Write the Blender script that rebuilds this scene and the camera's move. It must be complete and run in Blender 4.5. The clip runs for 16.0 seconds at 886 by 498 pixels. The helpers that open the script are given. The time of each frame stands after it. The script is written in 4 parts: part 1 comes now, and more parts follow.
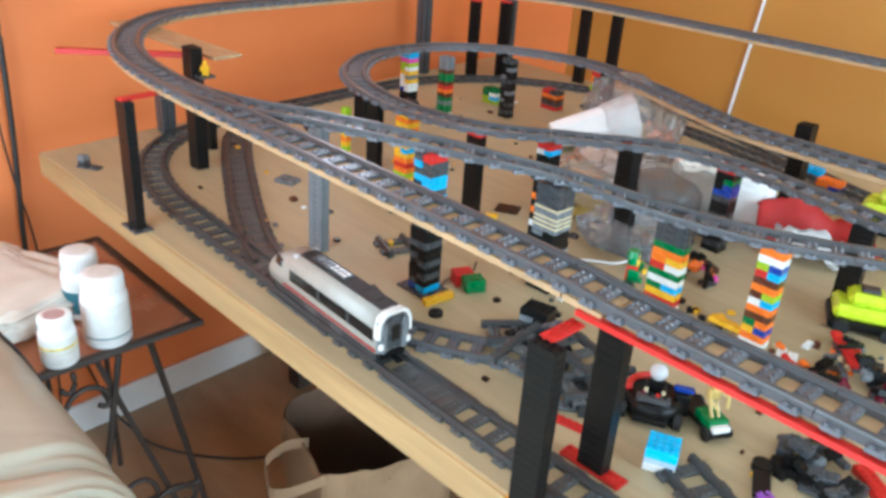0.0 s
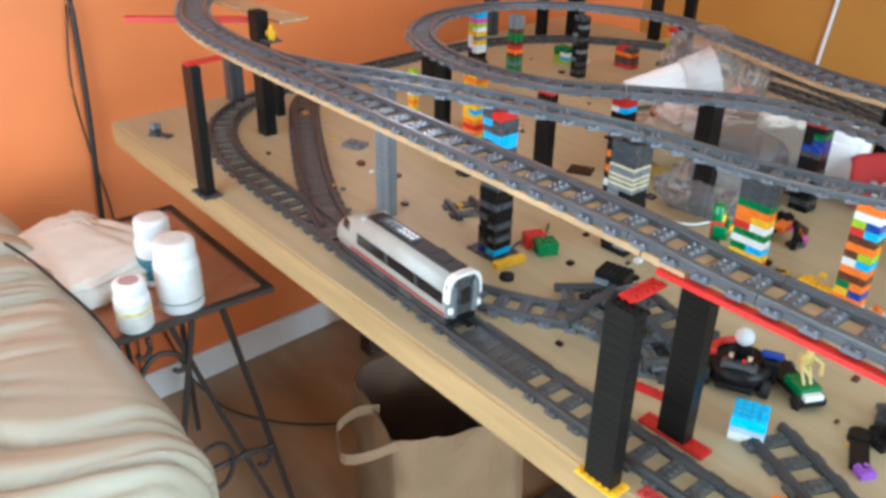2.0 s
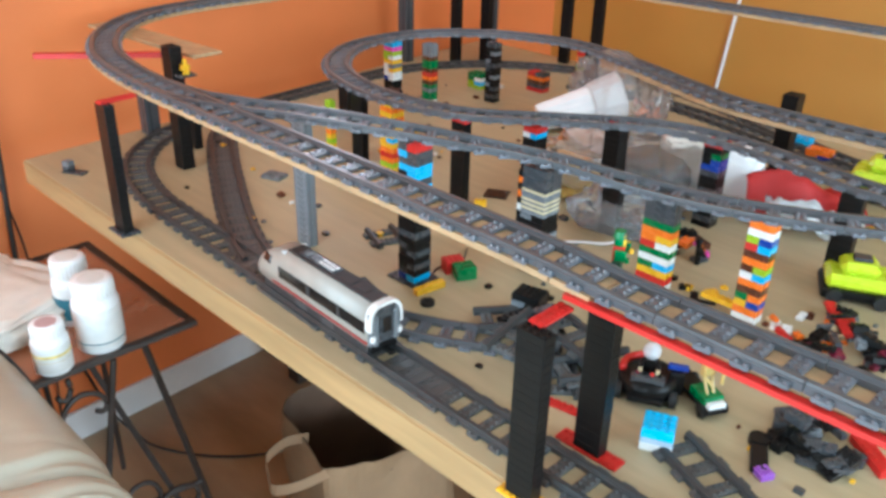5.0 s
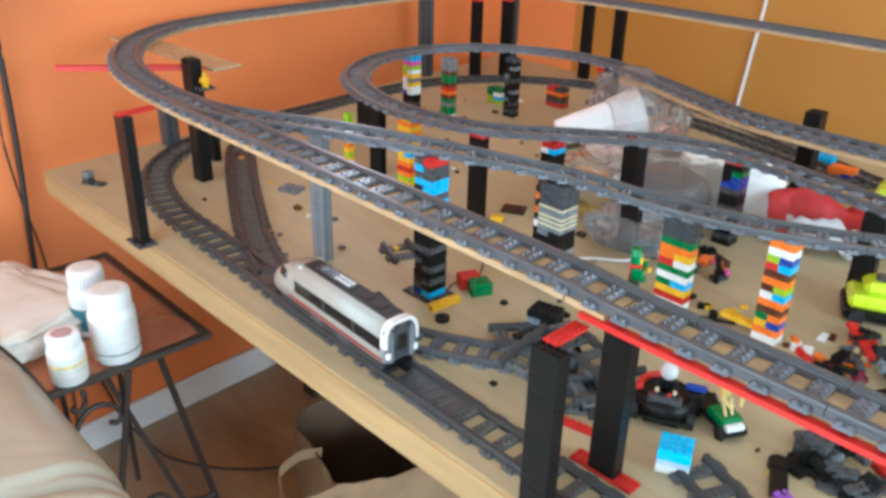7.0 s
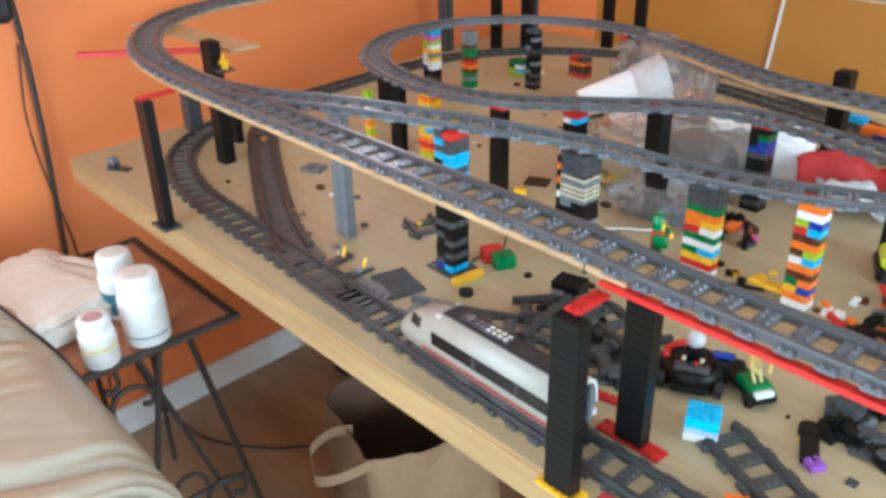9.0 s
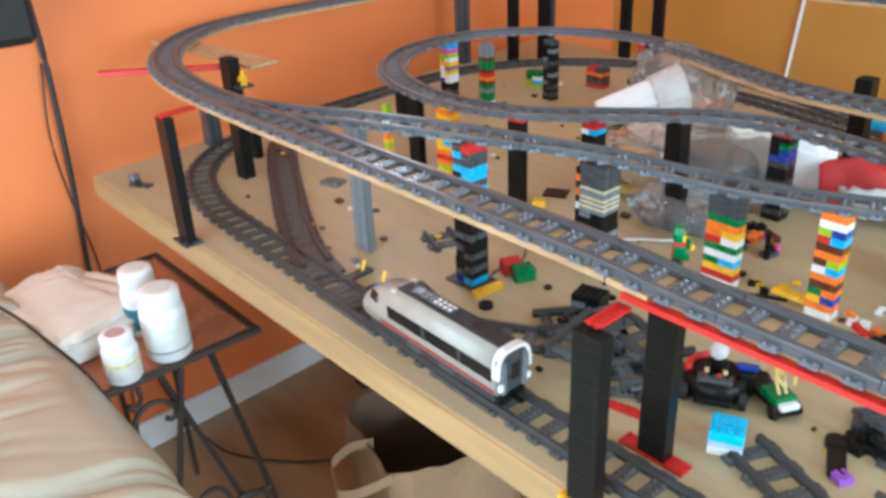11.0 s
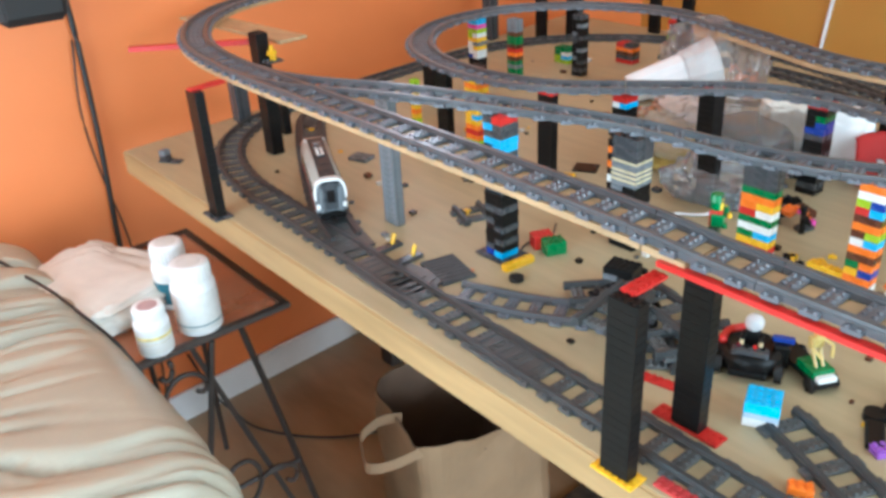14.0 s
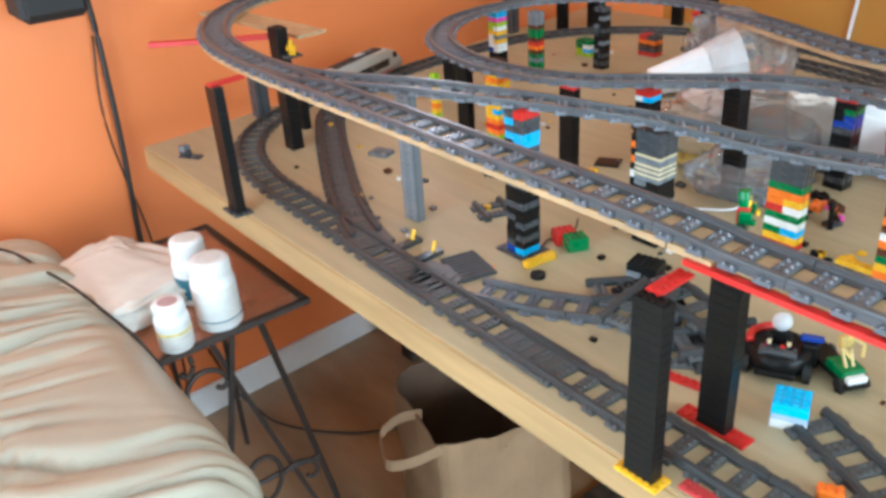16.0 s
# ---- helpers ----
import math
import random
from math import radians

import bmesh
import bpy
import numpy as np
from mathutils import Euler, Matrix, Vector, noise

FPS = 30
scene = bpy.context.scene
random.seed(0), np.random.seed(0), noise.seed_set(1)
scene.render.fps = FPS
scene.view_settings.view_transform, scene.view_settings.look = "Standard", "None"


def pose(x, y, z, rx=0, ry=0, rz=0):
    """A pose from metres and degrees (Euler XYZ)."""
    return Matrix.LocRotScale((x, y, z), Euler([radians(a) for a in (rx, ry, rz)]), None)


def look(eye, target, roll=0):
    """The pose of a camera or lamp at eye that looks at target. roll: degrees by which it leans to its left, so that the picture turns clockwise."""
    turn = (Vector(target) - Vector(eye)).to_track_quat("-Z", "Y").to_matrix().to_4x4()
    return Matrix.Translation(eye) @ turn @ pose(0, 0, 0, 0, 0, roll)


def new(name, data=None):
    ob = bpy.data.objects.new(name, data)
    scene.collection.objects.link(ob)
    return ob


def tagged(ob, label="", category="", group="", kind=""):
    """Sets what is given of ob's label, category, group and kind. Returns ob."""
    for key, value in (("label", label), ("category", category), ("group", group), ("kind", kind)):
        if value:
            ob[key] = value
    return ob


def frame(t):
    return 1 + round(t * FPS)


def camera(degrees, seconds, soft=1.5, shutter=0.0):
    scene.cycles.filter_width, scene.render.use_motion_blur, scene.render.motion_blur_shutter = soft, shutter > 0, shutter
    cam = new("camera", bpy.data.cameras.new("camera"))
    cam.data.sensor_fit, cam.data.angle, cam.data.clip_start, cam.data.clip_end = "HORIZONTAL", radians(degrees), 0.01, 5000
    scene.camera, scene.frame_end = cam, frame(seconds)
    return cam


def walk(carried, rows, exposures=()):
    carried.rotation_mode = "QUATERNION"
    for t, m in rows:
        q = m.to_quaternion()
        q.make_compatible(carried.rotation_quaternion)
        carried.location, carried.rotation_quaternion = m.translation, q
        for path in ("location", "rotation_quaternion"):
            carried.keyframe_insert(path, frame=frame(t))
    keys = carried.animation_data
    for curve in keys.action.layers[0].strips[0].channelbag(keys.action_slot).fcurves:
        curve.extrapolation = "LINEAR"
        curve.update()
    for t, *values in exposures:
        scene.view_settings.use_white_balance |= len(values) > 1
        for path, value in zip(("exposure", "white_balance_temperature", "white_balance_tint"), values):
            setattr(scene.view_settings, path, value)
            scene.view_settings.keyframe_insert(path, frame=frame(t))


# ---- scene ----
cam = camera(56.6, 16.0, soft=3.3)
PATH = [
    (0, (-0.512, -0.517, 0.574), (0.1324, 0.1127, 0.1404), 4.09),
    (0.5, (-0.513, -0.525, 0.570), (0.1610, 0.0642, 0.1230), 5.14),
    (1, (-0.500, -0.506, 0.555), (0.1059, 0.1473, 0.1014), 2.40),
    (1.5, (-0.491, -0.502, 0.554), (0.0937, 0.1669, 0.0949), 1.63),
    (2, (-0.493, -0.499, 0.548), (0.0778, 0.1748, 0.0793), 1.13),
    (2.5, (-0.487, -0.496, 0.539), (0.0680, 0.1789, 0.0534), 0.05),
    (3, (-0.489, -0.498, 0.533), (0.0584, 0.1703, 0.0290), 0.08),
    (3.5, (-0.497, -0.500, 0.536), (0.0398, 0.1673, 0.0195), 0.18),
    (4, (-0.502, -0.505, 0.539), (0.0445, 0.1598, 0.0293), 0.06),
    (4.5, (-0.509, -0.514, 0.549), (0.0772, 0.1227, 0.0479), 0.16),
    (5, (-0.499, -0.521, 0.574), (0.1429, 0.1013, 0.1263), 1.41),
    (7.5, (-0.489, -0.517, 0.571), (0.1362, 0.1308, 0.1360), 1.19),
    (8, (-0.485, -0.516, 0.562), (0.1264, 0.1335, 0.1101), 0.62),
    (8.5, (-0.478, -0.517, 0.558), (0.1256, 0.1359, 0.0998), 0.20),
    (9, (-0.480, -0.524, 0.565), (0.1156, 0.1365, 0.1081), -1.28),
    (11.5, (-0.479, -0.521, 0.567), (0.1010, 0.1614, 0.1224), -2.69),
    (12, (-0.480, -0.517, 0.557), (0.0911, 0.1638, 0.0980), -2.44),
    (12.5, (-0.488, -0.515, 0.552), (0.0745, 0.1717, 0.0917), -1.92),
    (13, (-0.487, -0.518, 0.556), (0.0740, 0.1700, 0.0957), -2.66),
    (13.5, (-0.486, -0.522, 0.555), (0.0793, 0.1640, 0.0980), -3.35),
    (14, (-0.488, -0.518, 0.553), (0.0666, 0.1746, 0.0917), -3.25),
    (14.5, (-0.490, -0.515, 0.549), (0.0571, 0.1824, 0.0864), -3.44),
    (15, (-0.485, -0.507, 0.550), (0.0525, 0.1966, 0.0857), -3.63),
    (15.5, (-0.479, -0.504, 0.546), (0.0502, 0.2017, 0.0748), -3.82),
    (16, (-0.481, -0.508, 0.551), (0.0526, 0.1974, 0.0842), -4.00),
]
walk(cam, [(t, look(eye, target, roll)) for t, eye, target, roll in PATH],
     exposures=[(t, e + 0.33, 5500, 10) for t, e in ((0, -0.05), (2.0, -0.1), (3.5, -0.22), (4.5, -0.2), (5.2, -0.08), (9.0, -0.12), (13.0, -0.05), (16.0, -0.03))])

# ---- light: daylight through two window openings behind and beside the viewer ----
world = bpy.data.worlds.new("sky")
scene.world = world
world.use_nodes = True
wn = world.node_tree.nodes
sky = wn.new("ShaderNodeTexSky")
sky.sky_type, sky.sun_disc, sky.sun_elevation, sky.sun_rotation = "NISHITA", False, radians(40), radians(200)
wn["Background"].inputs["Strength"].default_value = 0.1
world.node_tree.links.new(sky.outputs[0], wn["Background"].inputs["Color"])
scene.view_settings.exposure = 0.0


def area(name, eye, target, sx, sy, watts, color):
    d = bpy.data.lights.new(name, "AREA")
    d.shape, d.size, d.size_y, d.energy, d.color = "RECTANGLE", sx, sy, watts, color
    o = new(name, d)
    o.matrix_world = look(eye, target)
    return o


WIN_L = (-2.40, -0.28, 0.30)
WIN_B = (0.2, -2.60, 0.30)
WIN_O = (0.96, 1.37, 0.76)
area("window_light", WIN_L, (0.5, 0.3, 0), 1.8, 1.9, 84, (0.78, 0.93, 0.93))
area("window_light", WIN_B, (0.4, 0.3, 0), 1.8, 1.9, 84, (0.78, 0.93, 0.93))
area("window_light", WIN_O, (0.70, 0.0, 0.2), 0.24, 0.18, 2.0, (0.92, 0.97, 1.0))

# ---- materials ----
MATS = {}


def mat(name, color, rough=0.4, metal=0.0, var=0.08, scale=30.0, bump=0.0, bscale=200.0, spec=0.5, stretch=(1, 1, 1), coat=0.0, trans=0.0, alpha=1.0, per=False):
    if name in MATS:
        return MATS[name]
    m = bpy.data.materials.new(name)
    m.use_nodes = True
    nt = m.node_tree
    b = nt.nodes["Principled BSDF"]
    b.inputs["Roughness"].default_value = rough
    b.inputs["Metallic"].default_value = metal
    b.inputs["Specular IOR Level"].default_value = spec
    b.inputs["Coat Weight"].default_value = coat
    b.inputs["Transmission Weight"].default_value = trans
    b.inputs["Alpha"].default_value = alpha
    tc = nt.nodes.new("ShaderNodeTexCoord")
    mp = nt.nodes.new("ShaderNodeMapping")
    mp.inputs["Scale"].default_value = stretch
    nt.links.new(tc.outputs["Object"], mp.inputs[0])
    n = nt.nodes.new("ShaderNodeTexNoise")
    n.inputs["Scale"].default_value, n.inputs["Detail"].default_value = scale, 5
    nt.links.new(mp.outputs[0], n.inputs["Vector"])
    r = nt.nodes.new("ShaderNodeMapRange")
    r.inputs["From Min"].default_value, r.inputs["From Max"].default_value = 0.3, 0.7
    r.inputs["To Min"].default_value, r.inputs["To Max"].default_value = 1 - var, 1 + var
    nt.links.new(n.outputs["Fac"], r.inputs["Value"])
    mul = nt.nodes.new("ShaderNodeMix")
    mul.data_type, mul.blend_type = "RGBA", "MULTIPLY"
    mul.inputs["Factor"].default_value = 1.0
    mul.inputs["A"].default_value = (*color, 1)
    src = r.outputs["Result"]
    if per:
        oi = nt.nodes.new("ShaderNodeObjectInfo")
        r2 = nt.nodes.new("ShaderNodeMapRange")
        r2.inputs["To Min"].default_value, r2.inputs["To Max"].default_value = 0.94, 1.07
        nt.links.new(oi.outputs["Random"], r2.inputs["Value"])
        mm = nt.nodes.new("ShaderNodeMath")
        mm.operation = "MULTIPLY"
        nt.links.new(src, mm.inputs[0])
        nt.links.new(r2.outputs["Result"], mm.inputs[1])
        src = mm.outputs[0]
    nt.links.new(src, mul.inputs["B"])
    nt.links.new(mul.outputs["Result"], b.inputs["Base Color"])
    rr = nt.nodes.new("ShaderNodeMapRange")
    rr.inputs["To Min"].default_value, rr.inputs["To Max"].default_value = max(0.02, rough - 0.08), min(1, rough + 0.08)
    nt.links.new(n.outputs["Fac"], rr.inputs["Value"])
    nt.links.new(rr.outputs["Result"], b.inputs["Roughness"])
    if bump:
        n2 = nt.nodes.new("ShaderNodeTexNoise")
        n2.inputs["Scale"].default_value, n2.inputs["Detail"].default_value = bscale, 4
        nt.links.new(mp.outputs[0], n2.inputs["Vector"])
        bp = nt.nodes.new("ShaderNodeBump")
        bp.inputs["Strength"].default_value, bp.inputs["Distance"].default_value = bump, 0.002
        nt.links.new(n2.outputs["Fac"], bp.inputs["Height"])
        nt.links.new(bp.outputs[0], b.inputs["Normal"])
    MATS[name] = m
    return m


PAL = dict(
    red=(0.56, 0.018, 0.012), green=(0.0, 0.17, 0.045), dkgreen=(0.012, 0.05, 0.025), blue=(0.012, 0.05, 0.33), azure=(0.03, 0.42, 0.78), cyan=(0.03, 0.5, 0.85),
    white=(0.78, 0.78, 0.76), yellow=(0.84, 0.47, 0.015), orange=(0.86, 0.19, 0.015), lime=(0.34, 0.52, 0.015), black=(0.0085, 0.008, 0.0078), dgrey=(0.058, 0.062, 0.068),
    grey=(0.17, 0.185, 0.20), tan=(0.66, 0.56, 0.34), pink=(0.75, 0.08, 0.42), brown=(0.10, 0.03, 0.014), gold=(0.55, 0.40, 0.13), skin=(0.85, 0.55, 0.03),
    neon=(0.62, 0.78, 0.02), purple=(0.30, 0.10, 0.5), maroon=(0.15, 0.008, 0.03), trred=(0.5, 0.05, 0.05), paleblue=(0.42, 0.52, 0.64))


def plastic(c, rough=0.28):
    rough = {"red": 0.45, "black": 0.34}.get(c, rough)
    return mat("plastic_" + c, PAL[c], rough, var=0.04, scale=60, spec=0.2 if c == "black" else 0.5, per=c in ("black", "dgrey", "grey"))


PLY = mat("plywood_top", (0.455, 0.37, 0.218), 0.5, var=0.09, scale=9, bump=0.06, bscale=90, stretch=(6, 0.7, 1))
EDGE = mat("plywood_edge", (0.40, 0.262, 0.115), 0.6, var=0.15, scale=11, bump=0.12, bscale=60, stretch=(1, 0.5, 5))
LATH = mat("lath_wood", (0.47, 0.315, 0.165), 0.6, var=0.2, scale=20, bump=0.1, bscale=80, stretch=(4, 1, 4))
ORANGE = mat("orange_paint", (0.82, 0.235, 0.066), 0.5, var=0.06, scale=3, bump=0.12, bscale=160)
# east wall: darker and yellower than the orange wall
OCHRE = mat("ochre_wall_tone", (0.50, 0.23, 0.036), 0.55, var=0.05, scale=3, bump=0.12, bscale=160)
CREAM = mat("cream_wall_paint", (0.70, 0.71, 0.69), 0.6, var=0.04, scale=3, bump=0.1, bscale=150)
CEIL = mat("ceiling_paint", (0.80, 0.82, 0.82), 0.7, var=0.03, scale=4, bump=0.1, bscale=120)
FLOOR = mat("brown_floor", (0.34, 0.25, 0.15), 0.42, var=0.28, scale=5, bump=0.12, bscale=40, stretch=(2, 0.6, 1))
TRIMW = mat("white_trim_paint", (0.82, 0.82, 0.82), 0.45, var=0.05, scale=12)
LEATHER = mat("cream_leather", (0.44, 0.405, 0.315), 0.4, var=0.09, scale=7, bump=0.10, bscale=220)
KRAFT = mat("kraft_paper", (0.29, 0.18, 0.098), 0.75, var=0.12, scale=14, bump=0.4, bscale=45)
# the same kraft paper, darkened for the shade inside the bag
KRAFT_SHADED = mat("kraft_paper_shaded", (0.165, 0.10, 0.065), 0.8, var=0.12, scale=14)
IRON = mat("dark_iron", (0.06, 0.047, 0.041), 0.55, metal=0.3, var=0.2, scale=40, bump=0.2, bscale=120)
BOTTLE = mat("white_bottle_plastic", (0.86, 0.87, 0.88), 0.35, var=0.03, scale=20)
LABELW = mat("bottle_label_paper", (0.74, 0.74, 0.72), 0.5, var=0.06, scale=60)
TEAL = mat("teal_print", (0.03, 0.15, 0.20), 0.5, var=0.1, scale=40)
PAPER = mat("white_paper", (0.86, 0.86, 0.86), 0.7, var=0.05, scale=20, bump=0.25, bscale=30)
NAPKIN = mat("cream_paper", (0.78, 0.75, 0.68), 0.8, var=0.06, scale=16, bump=0.4, bscale=40)
RAIL = mat("rail_grey", (0.088, 0.093, 0.102), 0.36, var=0.12, scale=50)
TIE = mat("sleeper_grey", (0.14, 0.15, 0.172), 0.24, var=0.12, scale=50, per=True)
RAILD = mat("rail_dark", (0.046, 0.049, 0.051), 0.44, var=0.15, scale=50)
TIED = mat("sleeper_dark", (0.085, 0.088, 0.088), 0.4, var=0.15, scale=50, per=True)
RAILB = mat("rail_old_brown", (0.046, 0.045, 0.045), 0.45, var=0.15, scale=50)
TIEB = mat("sleeper_old_brown", (0.082, 0.079, 0.076), 0.5, var=0.15, scale=50, per=True)
RUBBER = mat("black_rubber", (0.012, 0.012, 0.012), 0.65, var=0.1, scale=60)
CABLE = mat("black_cable", (0.02, 0.018, 0.017), 0.5, var=0.1, scale=60)


def film_mat(name, tint, gloss_rough, veil):
    """Thin clear film: see-through, with sharp sheen on its wrinkles and a faint milky veil."""
    m = bpy.data.materials.new(name)
    m.use_nodes = True
    nt = m.node_tree
    out = nt.nodes["Material Output"]
    nt.nodes.remove(nt.nodes["Principled BSDF"])
    clear, gloss, milk = nt.nodes.new("ShaderNodeBsdfTransparent"), nt.nodes.new("ShaderNodeBsdfGlossy"), nt.nodes.new("ShaderNodeBsdfDiffuse")
    clear.inputs["Color"].default_value = (*tint, 1)
    gloss.inputs["Roughness"].default_value = gloss_rough
    milk.inputs["Color"].default_value = (0.82, 0.83, 0.84, 1)
    fr = nt.nodes.new("ShaderNodeFresnel")
    fr.inputs["IOR"].default_value = 1.28
    tc, n, bp = nt.nodes.new("ShaderNodeTexCoord"), nt.nodes.new("ShaderNodeTexNoise"), nt.nodes.new("ShaderNodeBump")
    n.inputs["Scale"].default_value, n.inputs["Detail"].default_value = 15, 3
    bp.inputs["Strength"].default_value, bp.inputs["Distance"].default_value = 0.4, 0.006
    nt.links.new(tc.outputs["Object"], n.inputs["Vector"])
    nt.links.new(n.outputs["Fac"], bp.inputs["Height"])
    for sh in (gloss, fr):
        nt.links.new(bp.outputs[0], sh.inputs["Normal"])
    a, b = nt.nodes.new("ShaderNodeMixShader"), nt.nodes.new("ShaderNodeMixShader")
    a.inputs[0].default_value = veil
    nt.links.new(clear.outputs[0], a.inputs[1])
    nt.links.new(milk.outputs[0], a.inputs[2])
    nt.links.new(fr.outputs[0], b.inputs[0])
    nt.links.new(a.outputs[0], b.inputs[1])
    nt.links.new(gloss.outputs[0], b.inputs[2])
    nt.links.new(b.outputs[0], out.inputs["Surface"])
    return m


FILM = film_mat("clear_plastic_film", (0.97, 0.97, 0.97), 0.07, 0.17)
SMOKED = mat("smoked_plastic", (0.06, 0.055, 0.055), 0.15, var=0.1, scale=20, alpha=0.65)
# orange base colour stands in for the wall mirrored in the glass top
GLASS = mat("table_glass", (0.62, 0.28, 0.16), 0.04, var=0.02, scale=8, alpha=0.55, spec=0.8)
DARKGLASS = mat("train_window", (0.015, 0.013, 0.013), 0.12, var=0.05, scale=40)
RUG = mat("dark_patterned_rug", (0.05, 0.035, 0.022), 0.9, var=0.75, scale=26, bump=0.5, bscale=220)
SPEAKER = mat("black_speaker_cloth", (0.014, 0.013, 0.013), 0.7, var=0.15, scale=90)
CLEARB = mat("clear_plastic_brick", (0.8, 0.8, 0.82), 0.1, var=0.02, scale=20, alpha=0.6)

# ---- builders ----


def thing(name, m, label, category, group="", kind=""):
    o = new(name)
    o.matrix_world = m
    o.empty_display_size = 0.02
    return tagged(o, label, category, group, kind)


def mesh_of(name, bm, material, smooth=False):
    me = bpy.data.meshes.new(name)
    bm.to_mesh(me)
    bm.free()
    me.materials.append(material)
    if smooth:
        for p in me.polygons:
            p.use_smooth = True
    return me


def put(name, me, parent, m=None, label=""):
    o = new(name, me)
    o.parent = parent
    if m is not None:
        o.matrix_basis = m
    return tagged(o, label)


def part(name, bm, material, parent, label="", smooth=False, m=None):
    return put(name, mesh_of(name, bm, material, smooth), parent, m, label)


def solid(name, bm, material, label, category, group="", kind="", smooth=False, m=None):
    o = new(name, mesh_of(name, bm, material, smooth))
    if m is not None:
        o.matrix_world = m
    return tagged(o, label, category, group, kind)


def box(bm, x0, x1, y0, y1, z0, z1, ch=0.0):
    r = bmesh.ops.create_cube(bm, size=1.0, matrix=Matrix.Translation(((x0 + x1) / 2, (y0 + y1) / 2, (z0 + z1) / 2)) @ Matrix.Diagonal((x1 - x0, y1 - y0, z1 - z0, 1)))
    if ch:
        es = list({e for v in r["verts"] for e in v.link_edges})
        bmesh.ops.bevel(bm, geom=es, offset=ch, segments=1, affect="EDGES")
    return bm


def cyl(bm, x, y, z0, z1, r0, r1=None, n=12):
    r1 = r0 if r1 is None else r1
    bmesh.ops.create_cone(bm, cap_ends=True, segments=n, radius1=r0, radius2=r1, depth=z1 - z0, matrix=Matrix.Translation((x, y, (z0 + z1) / 2)))
    return bm


def lathe(bm, prof, n=28):
    rings = []
    for r, z in prof:
        rings.append([bm.verts.new((r * math.cos(a), r * math.sin(a), z)) for a in (2 * math.pi * i / n for i in range(n))])
    for a, b in zip(rings, rings[1:]):
        for i in range(n):
            bm.faces.new((a[i], a[(i + 1) % n], b[(i + 1) % n], b[i]))
    bm.faces.new(list(reversed(rings[0])))
    bm.faces.new(rings[-1])
    return bm


def smooth_path(pts, step=0.008):
    """Catmull-Rom through plan points, resampled evenly; points carry x, y, z."""
    P = [Vector(p) for p in pts]
    P = [2 * P[0] - P[1]] + P + [2 * P[-1] - P[-2]]
    out = []
    for i in range(1, len(P) - 2):
        for k in range(24):
            u = k / 24
            a, b, c, d = P[i - 1], P[i], P[i + 1], P[i + 2]
            out.append(0.5 * ((2 * b) + (c - a) * u + (2 * a - 5 * b + 4 * c - d) * u * u + (3 * b - a - 3 * c + d) * u ** 3))
    out.append(P[-2])
    s = [0.0]
    for a, b in zip(out, out[1:]):
        s.append(s[-1] + (b - a).length)
    n = max(2, int(s[-1] / step))
    t = np.linspace(0, s[-1], n)
    A = np.array([tuple(p) for p in out])
    return np.stack([np.interp(t, s, A[:, j]) for j in range(3)], 1), t


class Line:
    def __init__(self, pts):
        self.P, self.s = smooth_path(pts)

    def at(self, s):
        return Vector([float(np.interp(s, self.s, self.P[:, j])) for j in range(3)])

    def way(self, s):
        e = 0.006
        d = self.at(min(s + e, self.s[-1])) - self.at(max(s - e, 0))
        return d.normalized()

    def length(self):
        return float(self.s[-1])


def sweep(bm, line, s0, s1, profile, step=0.012):
    """profile: closed list of (side, up) carried along the line."""
    n = max(1, int(math.ceil((s1 - s0) / step)))
    rings = []
    for i in range(n + 1):
        s = s0 + (s1 - s0) * i / n
        p, d = line.at(s), line.way(s)
        side = Vector((d.y, -d.x, 0)).normalized()
        rings.append([bm.verts.new(p + side * a + Vector((0, 0, b))) for a, b in profile])
    k = len(profile)
    for a, b in zip(rings, rings[1:]):
        for i in range(k):
            bm.faces.new((a[i], b[i], b[(i + 1) % k], a[(i + 1) % k]))
    bm.faces.new(rings[0])
    bm.faces.new(list(reversed(rings[-1])))
    return bm


def rect(a0, a1, b0, b1):
    return [(a0, b0), (a1, b0), (a1, b1), (a0, b1)]


def tube(bm, pts, r, n=8, step=0.01):
    line = Line(pts)
    prof = [(r * math.cos(2 * math.pi * i / n), r * math.sin(2 * math.pi * i / n)) for i in range(n)]
    m = max(2, int(line.length() / step))
    rings = []
    for i in range(m + 1):
        s = line.length() * i / m
        p, d = line.at(s), line.way(s)
        side = d.cross(Vector((0, 0, 1)))
        side = side.normalized() if side.length > 1e-3 else Vector((1, 0, 0))
        up = side.cross(d).normalized()
        rings.append([bm.verts.new(p + side * a + up * b) for a, b in prof])
    for a, b in zip(rings, rings[1:]):
        for i in range(n):
            bm.faces.new((a[i], a[(i + 1) % n], b[(i + 1) % n], b[i]))
    bm.faces.new(list(reversed(rings[0])))
    bm.faces.new(rings[-1])
    return bm


# ---- the room ----
FL, CZ = -0.80, 1.72
SK = 0.05


def wall_y(x):
    return 1.262 + SK * x


